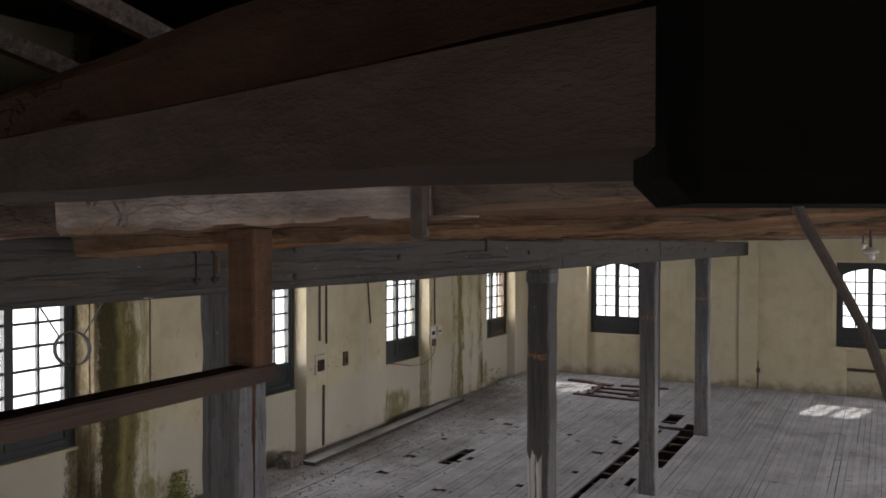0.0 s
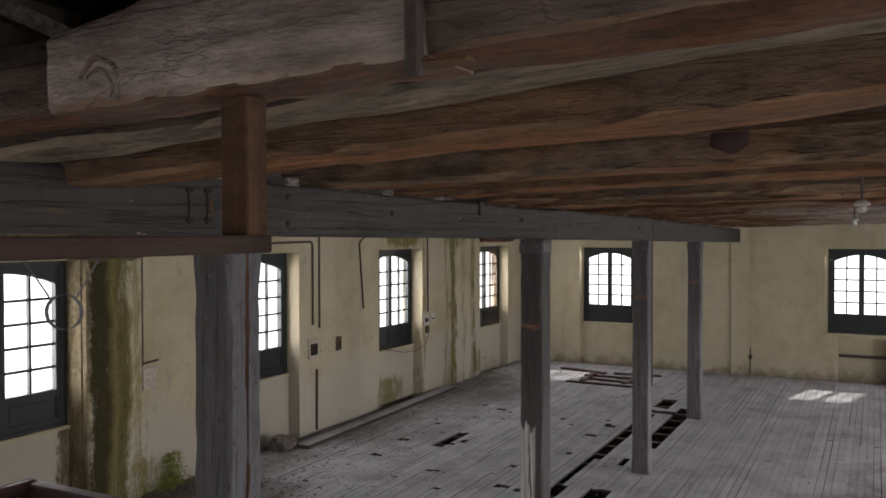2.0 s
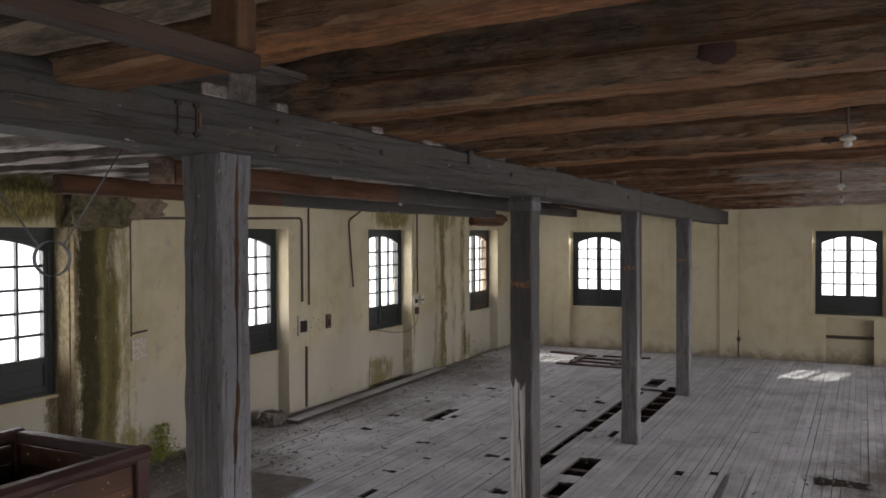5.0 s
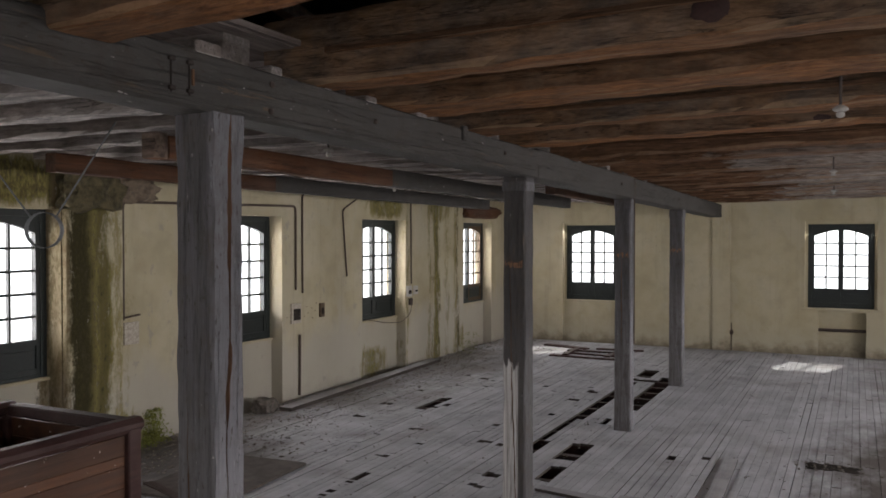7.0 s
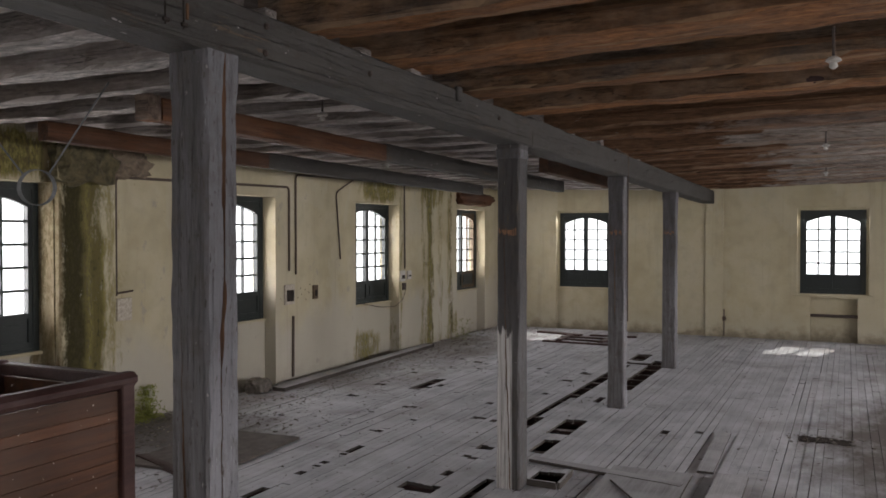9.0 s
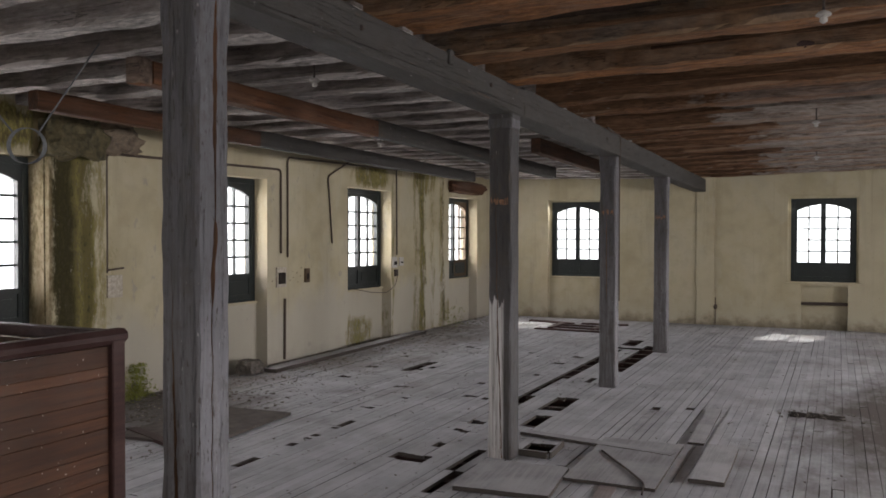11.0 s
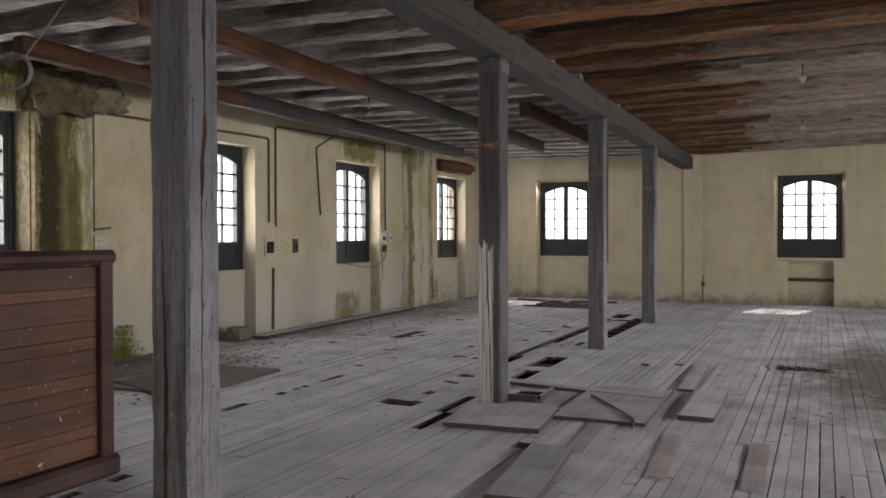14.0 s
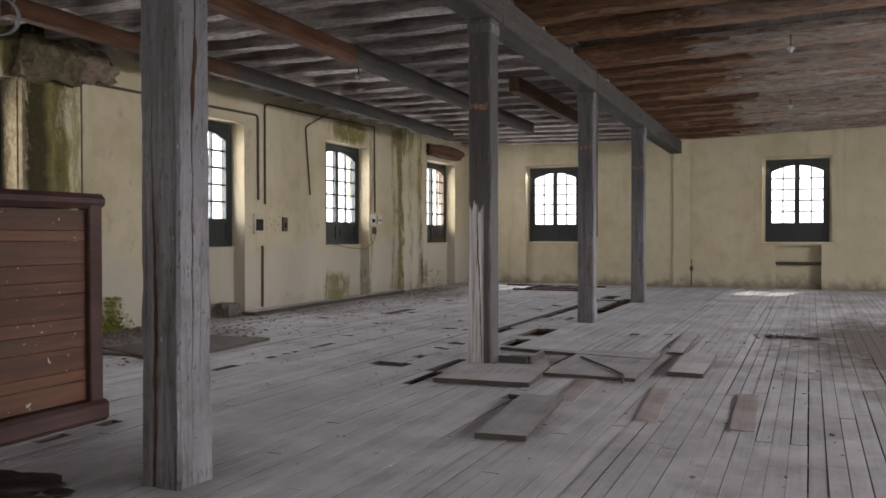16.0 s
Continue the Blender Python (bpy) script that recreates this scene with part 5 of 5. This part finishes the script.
for k, (cx, cy, w, ln, turn) in enumerate(((-4.75, 16.3, 0.14, 1.5, 88), (-4.7, 16.75, 0.12, 1.3, 86), (-4.8, 17.2, 0.12, 1.2, 91), (-5.2, 16.8, 0.12, 1.0, 3), (-4.3, 16.9, 0.12, 1.0, -4), (-5.6, 17.7, 0.15, 1.1, 75), (-4.4, 17.7, 0.12, 1.0, 95))):
    loose_board("loose_board", cx, cy, w, ln, turn, 0.004 + (0.03 if k in (3, 4) else 0.0) * 1.0, 0.03, M_CHEST_DARK, "dark lath of a dismantled frame on the floor")
bm = bmesh.new()
tube(bm, rounded([(-1.75, 7.25, 0.037), (-1.35, 6.65, 0.04), (-1.2, 6.4, 0.04), (-1.18, 6.22, 0.012)], 0.06), 0.008)
tagged(part("bent_rod", bm, M_IRON), "bent rusty iron rod lying across the sheet", "rod")

# ---------------------------------------------------------------- fittings on the west wall


def wall_pipe(pts, r, label, mat=M_PIPE):
    bm = bmesh.new()
    tube(bm, rounded([(XW + 0.02, y, z) for y, z in pts]), r)
    return tagged(part("conduit", bm, mat), label, "pipe", "wall conduits")


RUN = "thin brown conduit running along the stained plaster wall"
wall_pipe([(6.98, 1.5), (6.98, 2.87), (10.29, 2.92), (10.29, 1.66)], 0.017, RUN)
wall_pipe([(13.9, 3.17), (10.46, 3.12), (10.46, 1.6)], 0.015, RUN)
wall_pipe([(12.25, 3.2), (11.57, 2.9), (11.70, 1.8)], 0.013, "bent loose conduit on the plaster wall")
wall_pipe([(13.92, 3.2), (13.94, 1.56)], 0.014, "upright conduit down to a switch")
wall_pipe([(10.39, 0.97), (10.38, 0.05)], 0.02, "short upright conduit rising from the floor")
wall_pipe([(6.88, 1.1), (6.86, 0.0)], 0.014, "short upright conduit rising from the floor")
for y, z, w, h, mat, label in ((10.3, 1.3, 0.24, 0.3, M_DIRTY, "broken switch recess with a pale plaster rim"), (10.98, 1.3, 0.12, 0.22, M_BRASS_WOOD, "small brown wooden mounting block on the wall"), (7.1, 1.34, 0.22, 0.26, M_DIRTY, "broken fitting base with pale plaster round it"), (13.86, 1.42, 0.17, 0.2, M_PORCELAIN, "old whitish switch at the end of a conduit"), (14.12, 1.43, 0.15, 0.16, M_PORCELAIN, "old whitish switch beside another one"), (13.92, 1.22, 0.12, 0.13, M_IRON, "small dark switch below a pair")):
    root = tagged(empty("switch_box", (XW, y, z)), label, "switch box", "switch boxes")
    plate = boxed("backplate", (-0.004, -w / 2, -h / 2, 0.03, w / 2, h / 2), mat, root, "", 0.004)
    if "base" in label:
        continue
    # dark block on the plate stands in for the shade of an opening
    boxed("cover", (0.028, -w / 2 + 0.035, -h / 2 + 0.05, 0.045, w / 2 - 0.04, h / 2 - 0.08), M_UNDER, plate, "dark block standing for a shaded opening", 0.004)
holes = bpy.data.objects["switch_box"]
# raised dark blocks stand in for the shade inside drilled holes
for dy, dz in ((0.3, 0.08), (0.33, -0.02), (0.42, 0.05), (0.45, -0.1), (0.52, 0.0), (0.24, -0.06), (0.55, 0.12), (-0.2, -0.05)):
    boxed("plug_hole_shade", (-0.004, dy - 0.007, dz - 0.008, 0.005, dy + 0.007, dz + 0.008), M_UNDER, holes, "dark block standing for a drilled plug hole", 0.002)
bm = bmesh.new()
tube(bm, rounded([(XW + 0.03, 13.95, 1.18), (XW + 0.04, 13.85, 0.99), (XW + 0.05, 13.5, 0.87), (XW + 0.03, 13.0, 0.9), (XW - 0.17, 12.6, 0.99)], 0.1), 0.006)
tagged(part("loose_wire", bm, M_PIPE), "thin loose wire sagging from a switch to the sill", "wire")
pil = boxed("trim", (XW - 0.01, 6.17, 0, XW + 0.09, 6.93, 2.85), M_WALL_WEST, bevel=0.02)
tagged(pil, "moss-covered pilaster between the windows", "pilaster", kind="structure")


def lump(name, at, size, seed, mat, label, category, rough=0.25, group="", fixed=False):
    bm = bmesh.new()
    bmesh.ops.create_icosphere(bm, subdivisions=4, radius=1.0)
    for v in bm.verts:
        c = Vector((max(-0.72, min(0.72, v.co.x)), max(-0.72, min(0.72, v.co.y)), max(-0.72, min(0.72, v.co.z)))) / 0.72
        c *= 1 + rough * noise.noise(v.co * 2.6 + Vector((seed, seed * 2, 0))) + 0.4 * rough * noise.noise(v.co * 5 + Vector((seed, 0, 0)))
        v.co = Vector((c.x * size[0] / 2, c.y * size[1] / 2, c.z * size[2] / 2))
    if fixed:
        bmesh.ops.translate(bm, vec=at, verts=bm.verts)
    ob = part(name, bm, mat)
    if not fixed:
        ob.location = at
    return tagged(ob, label, category, group)


c1 = lump("corbel", (XW + 0.10, 6.45, 2.98), (0.34, 0.66, 0.42), 3, M_MOSSY_STONE, "crumbling mossy masonry corbel under the tie beam", "corbel", 0.3, "", True)
c2 = lump("corbel", (XW + 0.06, 7.05, 3.04), (0.26, 0.62, 0.3), 8, M_STONE, "crumbling masonry corbel with bare brick", "corbel", 0.45)
c3 = lump("corbel", (XW + 0.05, 17.2, 2.99), (0.2, 1.75, 0.26), 12, M_TIE, "rotten brown timber lintel over the corner window", "corbel", 0.2)
for o in (c1, c2, c3):
    tagged(o, kind="structure")
bm = bmesh.new()
HOOP = Vector((-4.65, 3.75, 2.52))
hoop_rows = []
for a in range(32):
    ca, sa = math.cos(a * math.pi / 16), math.sin(a * math.pi / 16)
    hoop_rows.append([bm.verts.new(HOOP + Vector((r * ca * 0.84, d + r * ca * 0.5, r * sa))) for r, d in ((0.118, -0.014), (0.118, 0.014), (0.114, 0.014), (0.114, -0.014))])
for a in range(32):
    r0, r1 = hoop_rows[a], hoop_rows[(a + 1) % 32]
    for k in range(4):
        bm.faces.new((r0[k], r1[k], r1[(k + 1) % 4], r0[(k + 1) % 4]))
tagged(part("iron_hoop", bm, M_WIRE), "grey iron hoop hung on two wires above the bin", "hoop")
for dx, far in ((-0.07, (-5.55, 3.78, 3.285)), (0.06, (-4.58, 4.28, 3.285))):
    bm = bmesh.new()
    tube(bm, [HOOP + Vector((dx, dx * 0.6, 0.08)), Vector(far)], 0.006)
    tagged(part("stay_wire", bm, M_WIRE), "grey wire holding a hoop from the joists", "wire", "stay wires")
bm = bmesh.new()
tube(bm, [(XW + 0.05, 6.95, 1.53), (XW + 0.05, 7.2, 1.55)], 0.012)
tagged(part("conduit", bm, M_PIPE), "short broken conduit stub on the plaster wall", "pipe", "wall conduits")
lump("stone_block", (-7.3, 9.35, 0.09), (0.26, 0.3, 0.19), 5, M_RUBBLE, "rough grey stone block by the wall", "stone", 0.2)
lump("debris_mat", (-0.07, 9.77, 0.002), (0.42, 0.22, 0.012), 21, M_UNDER, "flat dark smear of rotten litter on the floor", "litter", 0.6)
lump("rubble_lump", (-3.08, 2.5, 0.02), (0.5, 0.26, 0.07), 15, M_UNDER, "dark lump of rubbish on the floor", "rubble", 0.4)

# niche pipes on the end wall
for x0, x1 in ((-0.56, 0.32),):
    bm = bmesh.new()
    tube(bm, [(x0 - 0.002, YN + 0.09, 0.53), (x1 + 0.002, YN + 0.09, 0.53)], 0.032)
    tagged(part("niche_pipe", bm, M_IRON), "brown pipe across the niche below the window", "pipe", "niche pipes")
bm = bmesh.new()
tube(bm, [(-2.26, YN - 0.02, 0.02), (-2.26, YN - 0.02, 0.6)], 0.012)
lathe(bm, [(0.03, 0.35), (0.045, 0.4), (0.03, 0.45)], 10, (-2.26, YN - 0.03, 0))
tagged(part("stub_pipe", bm, M_PIPE), "short brown pipe stub beside the pilaster", "pipe")

# ---------------------------------------------------------------- pendant lamps


def pendant(x, y, z_top, drop):
    root = tagged(empty("pendant_lamp", (x, y, z_top - drop)), "white porcelain lamp holder hanging on a rod from a joist", "lamp", "pendant lamps")
    bm = bmesh.new()
    tube(bm, [(0, 0, 0.02), (0, 0, drop)], 0.008)
    part("rod", bm, M_IRON, root)
    bm = bmesh.new()
    lathe(bm, [(0.015, 0.026), (0.038, 0.012), (0.044, 0.0), (0.032, -0.007), (0.014, -0.009)], 16)
    shade = part("shade", bm, M_PORCELAIN, root, "white porcelain disc")
    bm = bmesh.new()
    lathe(bm, [(0.014, -0.007), (0.022, -0.018), (0.022, -0.036), (0.01, -0.044)], 12)
    part("socket", bm, M_PORCELAIN, shade)


pendant(0.04, 5.2, 3.38, 0.19)
pendant(-0.1, 9.97, 3.33, 0.16)
pendant(-0.19, 14.4, 3.33, 0.16)
pendant(-3.61, 5.51, 3.32, 0.17)
pendant(-5.0, 9.0, 3.27, 0.2)

# ---------------------------------------------------------------- litter and weeds
rng = random.Random(17)
bm = bmesh.new()


def chip(bm, x, y, s, flat):
    a = rng.uniform(0, math.pi)
    m = pose(x, y, 0.006, rng.uniform(-15, 15), rng.uniform(-15, 15), math.degrees(a))
    box(bm, -s, -s * rng.uniform(0.3, 1.0), 0, s, s * rng.uniform(0.3, 1.0), s * flat, m)


for k in range(3000):
    y = rng.uniform(5.5, 18.6)
    x = XW + abs(rng.gauss(0, 0.9)) + 0.02
    chip(bm, x, y, rng.uniform(0.003, 0.013) * (1.8 if rng.random() < 0.06 else 1.0), rng.uniform(0.2, 0.7))
for k in range(700):
    chip(bm, rng.uniform(-6.5, -2.7), rng.uniform(5.0, 16.0), rng.uniform(0.004, 0.012), rng.uniform(0.2, 0.7))
for k in range(260):
    chip(bm, rng.uniform(-2.4, 2.5), rng.uniform(3.2, 14.0), rng.uniform(0.004, 0.014), rng.uniform(0.2, 0.6))
for k in range(70):
    chip(bm, rng.gauss(-0.07, 0.22), rng.gauss(9.77, 0.15), rng.uniform(0.005, 0.02), rng.uniform(0.2, 0.5))
for k in range(700):
    chip(bm, XW + 0.05 + abs(rng.gauss(0, 0.8)), rng.uniform(5.3, 8.2), rng.uniform(0.005, 0.022), rng.uniform(0.3, 0.8))
tagged(part("litter", bm, M_RUBBLE), "scattered plaster chips and wood splinters on the floor", "litter", kind="stuff")

bm = bmesh.new()
for k in range(1500):
    chip(bm, rng.uniform(-7.0, 3.0), 2.4 + 13.0 * rng.random() ** 1.3, rng.uniform(0.0015, 0.005) * (2.0 if rng.random() < 0.08 else 1.0), rng.uniform(0.2, 0.6))
for k in range(900):
    chip(bm, XW + 0.03 + abs(rng.gauss(0, 0.6)), rng.uniform(6.0, 18.5), rng.uniform(0.003, 0.012), rng.uniform(0.2, 0.6))
for k in range(160):
    f = rng.random()
    chip(bm, -1.33 - 0.115 * f + rng.gauss(0.03, 0.022), 4.26 + 1.15 * f, rng.uniform(0.002, 0.008), rng.uniform(0.2, 0.5))
tagged(part("plaster_flakes", bm, M_DIRTY), "pale flakes of plaster and paint scattered over the floor", "flakes", kind="stuff")
bm = bmesh.new()
for cx, cy, hh, cnt, rad in ((-7.38, 7.4, 0.40, 700, 0.09), (-7.3, 7.2, 0.16, 300, 0.2), (-7.35, 16.3, 0.4, 130, 0.3), (-7.3, 6.5, 0.25, 90, 0.3)):
    for k in range(cnt):
        x, y = cx + abs(rng.gauss(0, rad * 0.4)) - 0.08, cy + rng.gauss(0, rad)
        z = hh * rng.random() ** 1.6
        m = pose(max(x, XW + 0.02), y, z, rng.uniform(-60, 60), rng.uniform(-60, 60), rng.uniform(0, 360))
        s = rng.uniform(0.012, 0.026)
        vs = [bm.verts.new(m @ Vector(p)) for p in ((-s, 0, 0), (0, -s * 0.5, 0.006), (s, 0, 0), (0, s * 0.5, 0.006))]
        bm.faces.new(vs)
tagged(part("weeds", bm, M_LEAF), "small green weeds growing at the foot of the wall", "weeds", kind="stuff")

# ---------------------------------------------------------------- floor boards nearest the camera, piece by piece
for bd in near_boards[:280]:
    bm = bmesh.new()
    board_box(bm, *bd)
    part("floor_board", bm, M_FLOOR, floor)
